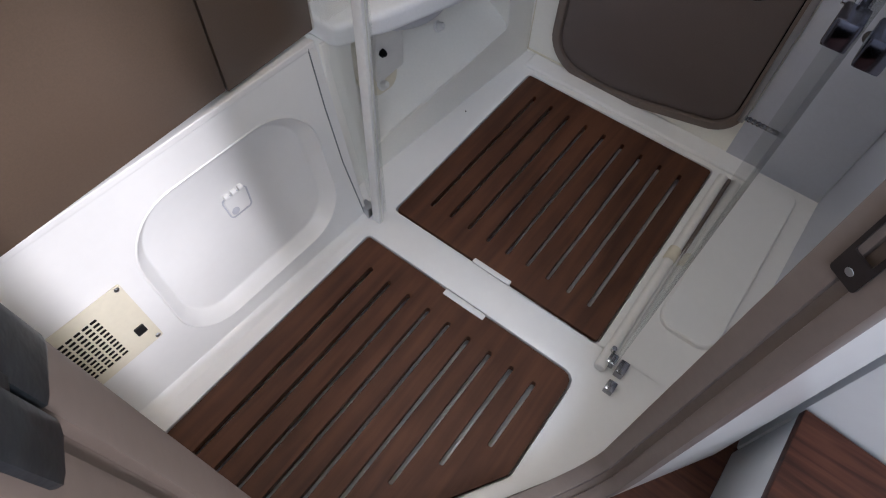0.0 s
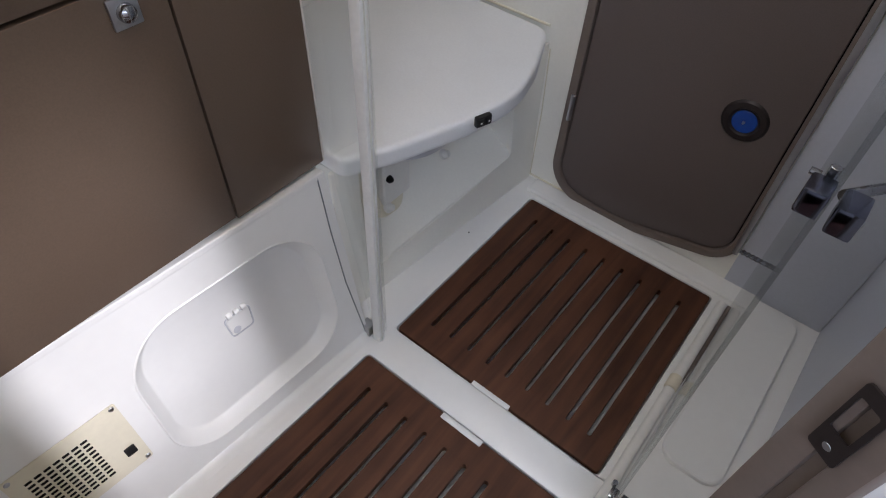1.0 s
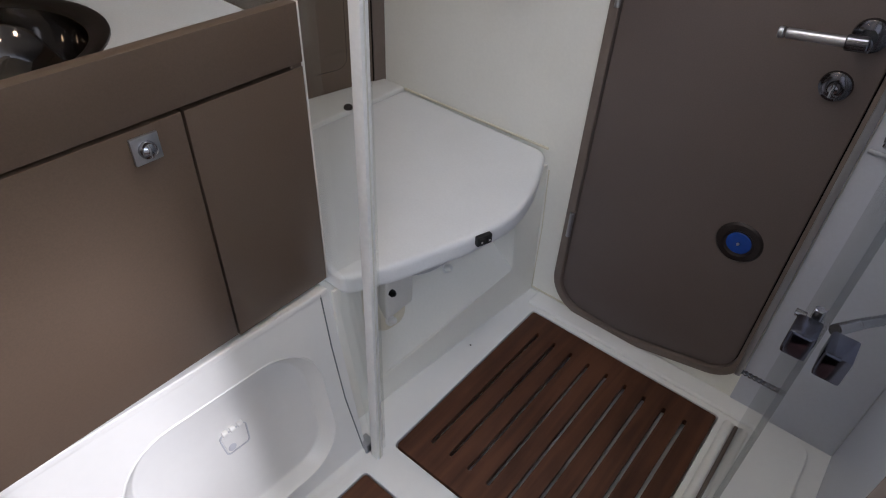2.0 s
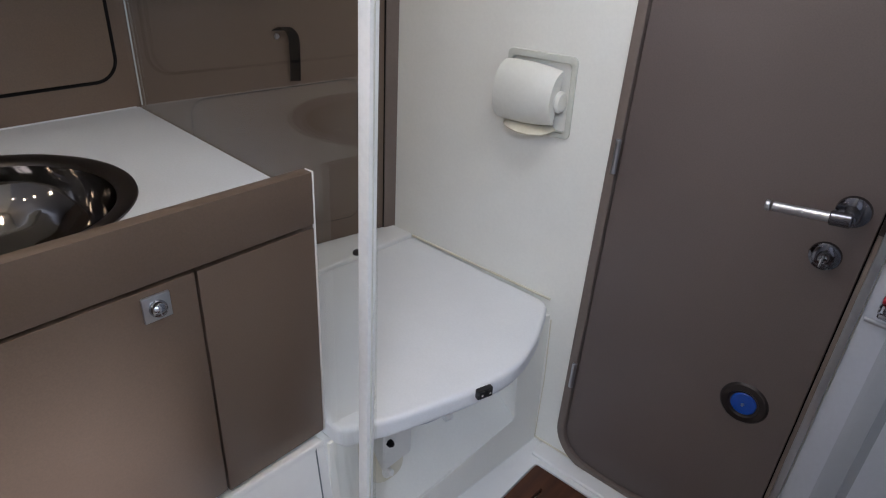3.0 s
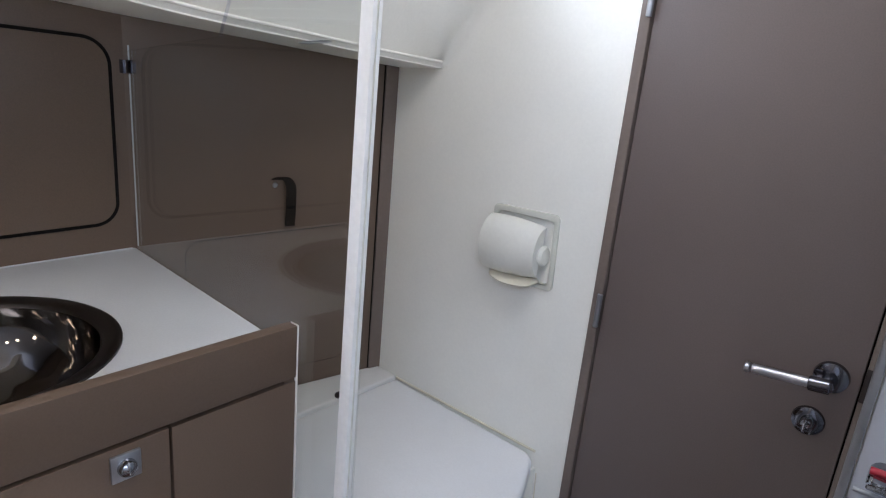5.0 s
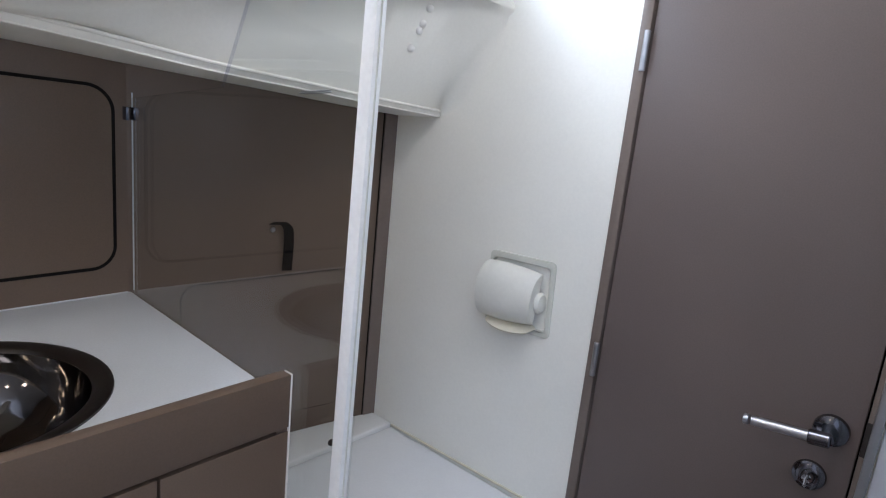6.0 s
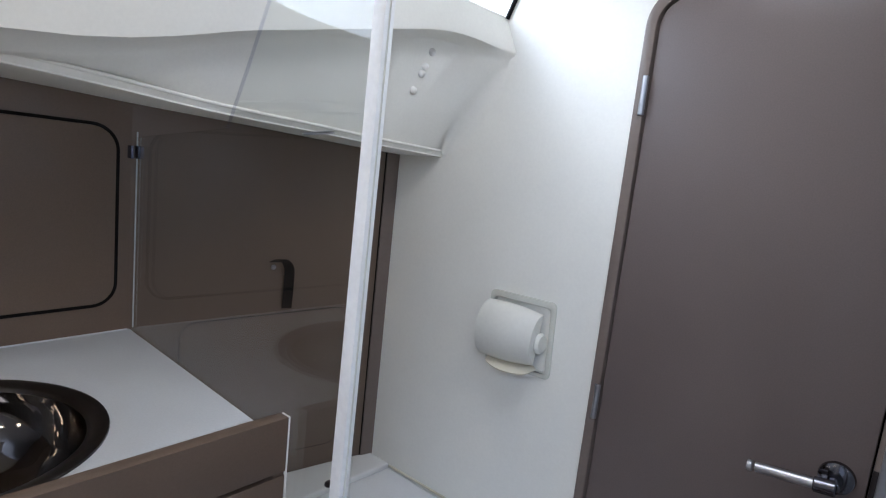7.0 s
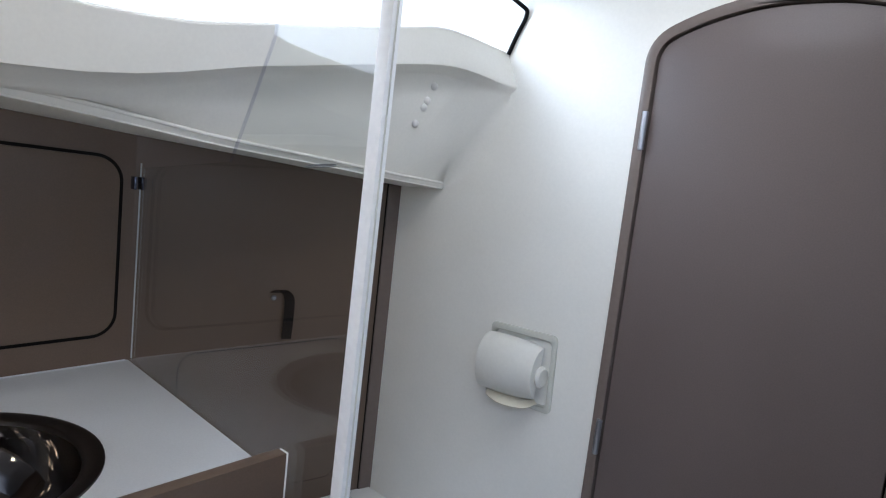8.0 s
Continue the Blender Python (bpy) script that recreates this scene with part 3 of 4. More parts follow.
part("lower_lip", thicken(loft([spline([(-0.236, FWD - 0.004, 0.806), (-0.226, FWD - 0.034, 0.800), (-0.178, FWD - 0.050, 0.797), (-0.132, FWD - 0.038, 0.800), (-0.120, FWD - 0.004, 0.806)], 5), spline([(-0.230, FWD - 0.004, 0.812), (-0.215, FWD - 0.020, 0.808), (-0.178, FWD - 0.030, 0.806), (-0.140, FWD - 0.022, 0.808), (-0.126, FWD - 0.004, 0.812)], 5), spline([(-0.222, FWD - 0.003, 0.816), (-0.205, FWD - 0.004, 0.815), (-0.178, FWD - 0.005, 0.814), (-0.150, FWD - 0.004, 0.815), (-0.134, FWD - 0.003, 0.816)], 5)]), 0.003), CREAM, tp, "ivory plastic tear lip")

# ---- gratings ----
SLOT_X = [0.0505 + 0.0475 * i for i in range(9)]


def slot(x, y0, y1, w=0.0045):
    return rounded([(x - w, y0, w * 0.98), (x + w, y0, w * 0.98), (x + w, y1, w * 0.98), (x - w, y1, w * 0.98)], 4)


far_grating = thing("floor_grating", "dark oiled teak floor grating with nine long slots", "grating", "teak floor gratings")
part("panel", plate(FARG, [slot(x, 0.052 + 0.0007 * (7 * i % 4), 0.458 - 0.0007 * (5 * i % 4), 0.0041) for i, x in enumerate(SLOT_X)], 0.016, Matrix.Translation((0, 0, 0.0005)) @ XY, 0.0007), TEAK, far_grating, smooth=False)
near_grating = thing("floor_grating", "dark oiled teak floor grating with one corner cut off", "grating", "teak floor gratings")
part("panel", plate(NEARG, [slot(x, max(-0.59, -0.284 - (0.428 - x) * 1.567) + 0.0, -0.1385 - 0.0007 * (7 * i % 4), 0.0046) for i, x in enumerate(SLOT_X)], 0.016, Matrix.Translation((0, 0, 0.0005)) @ XY, 0.0007), TEAK, near_grating, smooth=False)
for g, pts in ((far_grating, ((0.02, 0.02), (0.46, 0.02), (0.46, 0.49), (0.02, 0.49))), (near_grating, ((0.02, -0.12), (0.45, -0.12), (0.02, -0.6)))):
    for x, y in pts:
        part("foot", rod((x, y, -0.0275), (x, y, -0.0150), 0.008, 10), RUBBER, g)

# ---- vanity cabinet, worktop, sink ----
CX = -0.130
vanity = thing("vanity_cabinet", "taupe laminate vanity cabinet with a gap between its doors", "cabinet")
part("side_panel", box(-0.70, CX - 0.004, -0.0445, -0.0265, 0.412, 0.797, 0.001), BROWN, vanity)
part("edge_band", box(CX - 0.016, CX + 0.0012, -0.0274, -0.0258, 0.408, 0.8685, 0.0005), PLAST, vanity, "white edge band")
part("bottom_panel", box(-0.70, CX - 0.02, -0.94, -0.046, 0.412, 0.428), BROWN, vanity)
# black sheet close behind the fronts, put in as shade for the door gap
part("gap_shade", box(CX - 0.045, CX - 0.030, -0.94, -0.046, 0.43, 0.80), RUBBER, vanity)
part("fascia", box(CX - 0.020, CX, -0.94, -0.0275, 0.7905, 0.8675, 0.0015), BROWN, vanity)
cdoor = part("cabinet_door", box(CX - 0.020, CX, -0.76, -0.2068, 0.4115, 0.7855, 0.0015), BROWN, vanity)
part("front_panel", box(CX - 0.020, CX - 0.001, -0.2030, -0.0275, 0.4055, 0.7845, 0.0015), BROWN, vanity)
part("cabinet_door", box(CX - 0.020, CX, -0.94, -0.765, 0.4115, 0.7855, 0.0015), BROWN, vanity)
latch = part("latch", box(CX, CX + 0.0045, -0.2745, -0.2415, 0.744, 0.777, 0.0012), SATIN, cdoor, "square satin steel push latch")
bl = lathe([(0, 0.011), (0.005, 0.0105), (0.009, 0.008), (0.0105, 0.004), (0.0105, 0.0)], Matrix.Translation((CX + 0.004, -0.258, 0.7605)) @ Matrix.Rotation(radians(90), 4, "Y"), 20)
part("push_button", bl, CHROME, vanity, "round chrome push button")

worktop = thing("worktop", "white laminate worktop with a round sink cut-out", "worktop")
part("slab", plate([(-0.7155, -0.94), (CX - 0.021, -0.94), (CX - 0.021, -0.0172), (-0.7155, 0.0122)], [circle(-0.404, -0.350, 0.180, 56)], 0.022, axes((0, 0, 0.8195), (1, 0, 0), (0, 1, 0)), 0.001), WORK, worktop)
sink = thing("sink", "round polished steel basin set in the white worktop", "sink")
SM = Matrix.Translation((-0.404, -0.350, 0.8195))
spun = [(0.1640 * math.cos(radians(a)) ** 0.9, -0.006 - 0.128 * math.sin(radians(a)) - 0.0006 * math.sin(radians(a * 18))) for a in range(0, 84, 2)]
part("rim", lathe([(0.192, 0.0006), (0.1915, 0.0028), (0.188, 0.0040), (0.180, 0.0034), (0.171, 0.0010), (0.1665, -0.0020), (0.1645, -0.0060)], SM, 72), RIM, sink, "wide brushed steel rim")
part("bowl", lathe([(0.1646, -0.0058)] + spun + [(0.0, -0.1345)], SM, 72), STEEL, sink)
part("drain", join(lathe([(0.030, -0.1335), (0.026, -0.1305), (0.018, -0.1320), (0.0, -0.1320)], SM, 24)), CHROME, sink)
part("sealant", tube([(-0.714, -0.90, 0.8205), (-0.714, -0.3, 0.8205), (-0.714, 0.006, 0.8202)], 0.0013, 8), WORK, worktop, "thin white sealant bead")

# locker door in the panel behind the worktop
LM = axes((-0.716, 0, 0), (0, 1, 0), (0, 0, 1))
LOCK_OUT = rounded([(-0.62, 0.868, 0.045), (-0.0135, 0.872, 0.045), (-0.0135, 1.216, 0.05), (-0.62, 1.238, 0.05)], 10)
locker = thing("wall_locker", "taupe locker door with a black rubber edge", "locker")
part("gasket", plate(LOCK_OUT, [inset(LOCK_OUT, 0.006)], 0.004, Matrix.Translation((0.0032, 0, 0)) @ LM, 0.001), RUBBER, locker, "black rubber edging")
part("leaf", plate(inset(LOCK_OUT, 0.0062), [], 0.004, Matrix.Translation((0.0026, 0, 0)) @ LM, 0.0005), BROWN, locker)

# access hatch in the panel above the bench
HATCH_OUT = rounded([(0.096, 0.48, 0.03), (0.480, 0.48, 0.03), (0.480, 0.836, 0.03), (0.096, 0.822, 0.035)], 8)
access = thing("access_hatch", "taupe access hatch set flush above the bench", "hatch")
part("leaf", plate(inset(HATCH_OUT, 0.0022), [], 0.003, Matrix.Translation((0.0022, -0.0005, 0)) @ ABM, 0.0008), BROWN, access)
part("reveal", plate(inset(HATCH_OUT, 0.0008), [inset(HATCH_OUT, 0.0023)], 0.003, Matrix.Translation((0.0012, -0.0003, 0)) @ ABM), RUBBER, access, "thin joint line")

# ---- moulded bench over the toilet ----
bench = thing("toilet_bench", "white moulded toilet bench with a curved front edge", "bench")
LIDO = rounded([(-0.530, -0.020, 0.01), (-0.150, -0.020, 0.01), (-0.095, -0.022, 0.03), (-0.052, 0.064, 0.25), (-0.004, 0.205, 0.35), (0.020, 0.330, 0.30), (-0.010, 0.440, 0.25), (-0.066, 0.566, 0.045), (-0.505, 0.576, 0.01)], 7)
part("lid", plate(LIDO, [], 0.042, axes((0, 0, 0.4215), (1, 0, 0), (0, 1, 0)), 0.012, 4), LID, bench, "white flat lid")
part("rear_ledge", plate([(-0.700, 0.012), (-0.532, -0.012), (-0.5075, 0.5785), (-0.585, 0.5785)], [], 0.05, axes((0, 0, 0.428), (1, 0, 0), (0, 1, 0)), 0.006, 3), GEL, bench)
sw = part("rocker_switch", box(-0.0165, 0.0165, -0.005, 0.006, -0.0105, 0.0105, 0.003, Matrix.Translation((0.0083, 0.233, 0.4110)) @ Matrix.Rotation(radians(72), 4, "Z")), BLACK, bench, "black double rocker switch")
for k in (-0.0085, 0.0085):
    part("rocker", box(k - 0.006, k + 0.006, -0.0072, -0.003, -0.0080, 0.0080, 0.002, Matrix.Translation((0.0083, 0.233, 0.4110)) @ Matrix.Rotation(radians(72), 4, "Z")), BLACK, sw)
    part("mark", box(k - 0.0016, k + 0.0016, -0.0078, -0.0065, -0.0016, 0.0016, 0, Matrix.Translation((0.0083, 0.233, 0.4110)) @ Matrix.Rotation(radians(72), 4, "Z")), PLAST, sw)
FRONT_M = axes((-0.103, 0.0, 0.0), (0.085, 1, 0), (-0.03, 0, 1))
HOLE = rounded([(0.030, 0.074, 0.02), (0.190, 0.086, 0.1), (0.488, 0.124, 0.012), (0.472, 0.372, 0.02), (0.030, 0.372, 0.03)], 6)
part("front_panel", plate([(-0.03, -0.01), (0.585, -0.01), (0.585, 0.382), (-0.03, 0.382)], [HOLE], 0.008, FRONT_M, 0.003), GELW, bench)


def niche_sheet():
    prof = [(0.070, 0.0), (0.078, -0.006), (0.134, -0.074), (0.200, -0.116), (0.245, -0.150), (0.290, -0.215), (0.335, -0.235), (0.378, -0.238)]
    us = [0.028 + 0.461 * k / 12 for k in range(13)]
    bm = bmesh.new()
    rise = lambda u, v: max(0.0, u - 0.15) * 0.155 * (0.378 - v) / 0.308
    rows = [[bm.verts.new((u - 0.05 * max(0.0, u - 0.44) * (v - 0.07) / 0.3, v + rise(u, v), w)) for u in us] for v, w in prof]
    for a, c in zip(rows, rows[1:]):
        for k in range(12):
            bm.faces.new((a[k], a[k + 1], c[k + 1], c[k]))
    for k in (0, 12):
        front = bm.verts.new((us[k], 0.378, 0.0))
        bm.faces.new([r[k] for r in rows] + [front])
    bmesh.ops.transform(bm, verts=bm.verts, matrix=FRONT_M)
    return bm


part("niche", niche_sheet(), GELW, bench)
part("toilet_bowl", lathe([(0.0, 0.0), (0.085, 0.001), (0.108, 0.010), (0.121, 0.034), (0.126, 0.080)], Matrix.Translation((-0.182, 0.222, 0.298)), 48), GREYP, bench, "pale grey underside of the toilet bowl")
part("outlet_block", box(-0.200, -0.155, 0.138, 0.222, 0.150, 0.300, 0.008, segs=3), PLAST, bench, "pale grey plastic outlet block")
part("nut", join(rod((-0.156, 0.152, 0.227), (-0.147, 0.152, 0.227), 0.0085, 6), rod((-0.149, 0.152, 0.227), (-0.143, 0.152, 0.227), 0.005, 12)), RUBBER, bench, "black plastic nut")
part("side_panel", box(-0.60, -0.12, -0.018, -0.006, 0.0, 0.38, 0.002), GEL, bench)
BACKM = FRONT_M @ Matrix.Translation((0, 0.120, -0.052)) @ Matrix.Rotation(radians(-33), 4, "X")
part("outlet_flange", plate(rounded([(0.098, 0.012, 0.04), (0.192, 0.012, 0.04), (0.200, 0.135, 0.006), (0.092, 0.135, 0.006)], 8), [], 0.012, BACKM @ Matrix.Translation((0, 0, 0.010)), 0.003), CREAM, bench, "yellowed plastic outlet flange")
for u, v, w in ((0.142, 0.100, 0.010), (0.142, 0.028, 0.010), (0.330, 0.060, 0.012), (0.062, 0.105, 0.0)):
    part("washer", lathe([(0, 0.003), (0.011, 0.003), (0.0125, 0.0)], BACKM @ Matrix.Translation((u, v, w)), 18), RUBBER if v == 0.100 else PLAST, bench, "black rubber washer" if v == 0.100 else "")
    part("bolt_cap", lathe([(0, 0.020), (0.005, 0.0195), (0.0080, 0.015), (0.0085, 0.003)], BACKM @ Matrix.Translation((u, v, w)), 16), PLAST, bench, "white bolt cap")
for y in (0.395, 0.425):
    part("hinge_cap", lathe([(0, 0.010), (0.007, 0.0095), (0.0105, 0.006), (0.011, 0.0)], Matrix.Translation((-0.522 + (y - 0.395) * 0.5, y, 0.4275)), 16), DARKM, bench, "dark bronze hinge cap")
bench_sealant = tagged(mesh_ob("bench_sealant", tube([(-0.505, FWD - 0.002, 0.422), (-0.28, FWD - 0.002, 0.422), (-0.07, FWD - 0.002, 0.422)], 0.003, 8), CREAM), "yellowed sealant bead between bench lid and wall", "sealant")

# ---- pocket latch, heater grille ----
latch_thing = thing("hatch_latch", "small flush white plastic latch in the wall pocket", "latch")
LC = (0.222, 0.224)
LATM = LOWM @ Matrix.Translation((LC[0], LC[1], -0.0225))
lo = rounded([(-0.022, -0.028, 0.008), (0.022, -0.028, 0.008), (0.026, 0.018, 0.008), (-0.026, 0.018, 0.008)], 4)
part("ring", plate(lo, [inset(lo, 0.0022)], 0.003, LATM, 0.0004), GREYP, latch_thing)
part("flap", plate(inset(lo, 0.0034), [], 0.003, Matrix.Translation((0, 0, 0.0)) @ LATM, 0.0008), GEL, latch_thing)
for k in (-0.014, 0.0, 0.014):
    part("knuckle", rod(LATM @ Vector((k - 0.0045, 0.021, 0.001)), LATM @ Vector((k + 0.0045, 0.021, 0.001)), 0.0055, 12), GEL, latch_thing)
part("finger_dent", lathe([(0, 0.0012), (0.006, 0.001), (0.0075, 0.0)], LATM @ Matrix.Translation((0.010, -0.016, 0.0)), 14), GREYP, latch_thing)

grille = thing("heater_grille", "ivory plastic heater grille with a black switch", "grille")
GM = LOWM @ Matrix.Translation((0, 0, 0.0034))
slots = [rrect(0.4975 + 0.0131 * i, 0.4975 + 0.0131 * i + 0.0100, 0.1394 + 0.00907 * j, 0.1394 + 0.00907 * j + 0.0064, 0.0012, 2) for i in range(7) for j in range(11)]
part("plate", plate(rrect(0.4435, 0.606, 0.1205, 0.262, 0.004, 3), slots, 0.0014, GM, 0.0), CREAM, grille)
# black sheet on the wall, painting the dark depth of the slots
part("slot_dark", plate(rrect(0.475, 0.600, 0.130, 0.252, 0.004, 3), [], 0.0008, LOWM @ Matrix.Translation((0, 0, 0.0016))), RUBBER, grille)
part("switch", plate(rrect(0.4560, 0.4726, 0.1530, 0.1705, 0.002, 3), [], 0.003, GM @ Matrix.Translation((0, 0, 0.003)), 0.0008), BLACK, grille, "black rocker switch")
for u, v in ((0.4505, 0.2549), (0.4505, 0.1271), (0.598, 0.2549), (0.598, 0.1271)):
    part("screw", lathe([(0, 0.0022), (0.003, 0.002), (0.0042, 0.0006), (0.0042, 0.0)], GM @ Matrix.Translation((u, v, 0.0)), 14), SATIN, grille)

# ---- shower screen: fixed pane, post and hinged door ----
GA, GB = Vector((-0.700, 0.0118, 0)), Vector((0.0, -0.0270, 0))
GU = (GB - GA).normalized()
PANM = axes(GA + Vector((0, 0, 0)), GU, (0, 0, 1))
gx = lambda x: (x - GA.x) / GU.x
screen = thing("shower_screen", "fixed clear glass shower screen with a white post", "shower screen")
PANE = rounded([(gx(-0.052), 0.006, 0), (gx(-0.012), 0.006, 0), (gx(-0.006), TOP - 0.002, 0), (gx(-0.212), TOP - 0.002, 0), (gx(-0.2568), 1.408, 0.01), (gx(-0.3575), 1.232, 0.012), (gx(-0.7075), 1.196, 0.006), (gx(-0.7075), 0.8199, 0), (gx(-0.160), 0.8199, 0), (gx(-0.160), 0.400, 0), (gx(-0.124), 0.398, 0)], 4)
pane = part("pane", plate(PANE, [], 0.006, PANM), GLASS, screen, "clear glass pane", smooth=False)
pane.visible_shadow = False


def edge_strip(pts, r=0.0016):
    return tube([PANM @ Vector((u, v, -0.003)) for u, v in pts], r, 6)


part("pane_edge", edge_strip([(gx(-0.7085), 0.824), (gx(-0.7085), 1.206)], 0.0015), GLEDGE, screen)
part("pane_edge", edge_strip([(gx(-0.3585), 1.233), (gx(-0.3034), 1.327), (gx(-0.2578), 1.409), (gx(-0.213), TOP - 0.003)], 0.0028), GLEDGE_WIDE, screen, "ground glass edge")
part("wall_seal", tube([LOWM @ Vector(q) for q in ((0.0154, 0.402, 0.0), (0.0187, 0.29, 0.0), (0.0180, 0.16, 0.0), (0.0063, 0.0095, 0.0))], 0.0014, 6), DKEDGE, screen, "thin dark seal line")


def post_bm(x0, x1, y0, y1, shift=0.028):
    bm = box(x0, x1, y0, y1, 0.0, TOP, 0.002)
    for v in bm.verts:
        v.co.x += shift * v.co.z / TOP
    return bm


part("post", post_bm(-0.0230, -0.0040, -0.0505, -0.0365, 0.021), ALU, screen, "white aluminium post")
part("post_groove", post_bm(-0.0044, -0.0034, -0.0448, -0.0436, 0.021), TPW, screen)
part("clip", join(box(-0.7155, -0.699, 0.0005, 0.0055, 1.156, 1.180, 0.001), box(-0.7155, -0.697, 0.0128, 0.017, 1.156, 1.180, 0.001)), HINGE, screen, "chrome glass clip")
part("foot_clip", join(box(-0.058, -0.030, -0.052, -0.030, 0.001, 0.022, 0.002), box(-0.036, -0.030, -0.055, -0.028, 0.002, 0.030, 0.001)), SATIN, screen, "satin steel foot clip")

DGA, DGB = Vector((0.5290, -0.045, 0)), Vector((0.5275, 0.488, 0))
sdoor = thing("shower_door", "open clear glass shower door with a grey pull bar", "shower door")
DGM = axes(DGA, DGB - DGA, (0, 0, 1))
dpane = part("pane", plate(rounded([(0, 0.034, 0.004), ((DGB - DGA).length, 0.034, 0.01), ((DGB - DGA).length, 1.62, 0.02), (0, 1.62, 0.01)], 3), [], 0.006, DGM), DOORGLASS, sdoor, "clear greenish glass pane", smooth=False)
dpane.visible_shadow = False
part("pane_edge", tube([(0.5305, 0.4895, 0.04), (0.5305, 0.4895, 0.8), (0.5305, 0.4895, 1.60)], 0.003, 6), GLEDGE, sdoor)
part("pull_bar", box(0.4715, 0.4825, 0.400, 0.412, 0.247, 1.18, 0.003), GREYALU, sdoor, "grey aluminium pull bar")
for z in (0.257, 1.165):
    so = [(0.481 + 0.0042 * i, 0.406, z) for i in range(11)]
    part("standoff", tube(so, 0.0056, 12, 0.0022), CHROME, sdoor, "ribbed chrome stand-off")
for z in (0.020, 0.748):
    hg = part("hinge", join(box(0.506, 0.527, -0.056, -0.028, z - 0.013, z + 0.013, 0.003), box(0.534, 0.556, -0.062, -0.030, z - 0.015, z + 0.013, 0.003)) if z > 0.1 else join(box(0.5335, 0.551, -0.042, -0.014, 0.001, 0.024, 0.003), box(0.5335, 0.551, -0.080, -0.058, 0.001, 0.020, 0.003), rod((0.513, -0.010, 0.001), (0.513, -0.010, 0.034), 0.005), box(0.512, 0.528, -0.034, -0.012, 0.001, 0.022, 0.003)), HINGE if z > 0.1 else CHROME, sdoor, "chrome glass hinge")
    if z > 0.1:
        part("hinge_pin", join(rod((0.519, -0.022, z - 0.014), (0.519, -0.022, z + 0.020), 0.0045), rod((0.512, -0.026, z + 0.010), (0.503, -0.026, z + 0.010), 0.0035)), CHROME, hg)
        part("screw", rod((0.556, -0.045, z - 0.004), (0.5585, -0.045, z - 0.004), 0.004), SATIN, hg)

sill_tube = thing("threshold_tube", "white plastic threshold tube on the shower floor", "tube")
part("tube", rod((0.5085, -0.050, 0.0115), (0.5065, 0.503, 0.0115), 0.0105, 20), PLAST, sill_tube)
part("collar", rod((0.5070, 0.232, 0.0135), (0.5068, 0.266, 0.0135), 0.0128, 20, 0.002), CREAM, sill_tube, "ivory joining collar")

# flat wedge added to paint the brown reflection beside the door glass
part("strip", plate([(0.5175, 0.262), (0.5205, 0.262), (0.5345, 0.512), (0.5172, 0.512)], [], 0.006, axes((0, 0, 0.0062), (1, 0, 0), (0, 1, 0)), 0.001), TRIM, sill_tube, "narrow taupe wedge standing in for a reflection in the glass")

# ---- shower mixer and hose on the forward wall ----
mixer = thing("shower_mixer", "chrome shower mixer with a red mark on the wall", "shower mixer")
part("body", join(rod((0.515, FWD, 0.690), (0.515, FWD - 0.045, 0.690), 0.017), rod((0.500, FWD - 0.045, 0.690), (0.575, FWD - 0.045, 0.690), 0.013)), CHROME, mixer)
part("lever", box(0.505, 0.527, FWD - 0.075, FWD - 0.050, 0.697, 0.706, 0.003), CHROME, mixer)
part("hot_mark", rod((0.4995, FWD - 0.045, 0.7075), (0.53, FWD - 0.045, 0.7095), 0.006, 12), RED, mixer, "red hot water mark")
part("rail", rod((0.486, FWD - 0.004, 0.648), (0.70, FWD - 0.004, 0.648), 0.0045, 12), SATIN, mixer, "thin steel rail")
hose = tagged(mesh_ob("shower_hose", tube(spline([(0.545, 0.100, 0.662), (0.566, 0.155, 0.642), (0.62, 0.27, 0.615), (0.66, 0.42, 0.61), (0.63, 0.52, 0.645), (0.575, FWD - 0.045, 0.690)], 26), 0.0068, 10, 0.0012), CHROME), "ribbed chrome flexible shower hose", "hose")

# ---- strap, reading light, screw caps ----
strap = thing("wall_strap", "black strap hanging from a screw on the wall", "strap")
SA = A.lerp(B, 0.526) + Vector((0, 0, 0.022))
sd = (B - A).normalized()
sn = Vector((sd.y, -sd.x, 0))
sw_pts = spline([SA + sn * 0.004 + sd * -0.018 + Vector((0, 0, 0.928)), SA + sn * 0.012 + sd * -0.004 + Vector((0, 0, 0.934)), SA + sn * 0.018 + sd * 0.010 + Vector((0, 0, 0.918)), SA + sn * 0.016 + sd * 0.013 + Vector((0, 0, 0.88)), SA + sn * 0.014 + sd * 0.012 + Vector((0, 0, 0.822))], 6)
part("band", thicken(loft([[p - sd * 0.011 - sn * 0.002 for p in sw_pts], [p + sd * 0.011 + sn * 0.002 for p in sw_pts]]), 0.002), RUBBER, strap)
part("screw", lathe([(0, 0.004), (0.004, 0.0035), (0.006, 0.0)], Matrix.Translation(SA + sd * -0.020 + sn * 0.003 + Vector((0, 0, 0.915))) @ sn.to_track_quat("Z", "Y").to_matrix().to_4x4(), 14), SATIN, strap)
lamp = thing("lip_light", "small oval chrome light under the liner lip", "light")
part("bezel", lathe([(0.022, -0.001), (0.024, -0.004), (0.021, -0.008), (0.016, -0.009), (0.0, -0.009)], Matrix.Translation((-0.392, 0.190, 1.2415)) @ Matrix.Rotation(radians(8), 4, "X") @ Matrix.Diagonal((0.8, 1.4, 0.4, 1)), 28), SATIN, lamp)
fn = Vector((0.914, 0.000, -0.406)).normalized()
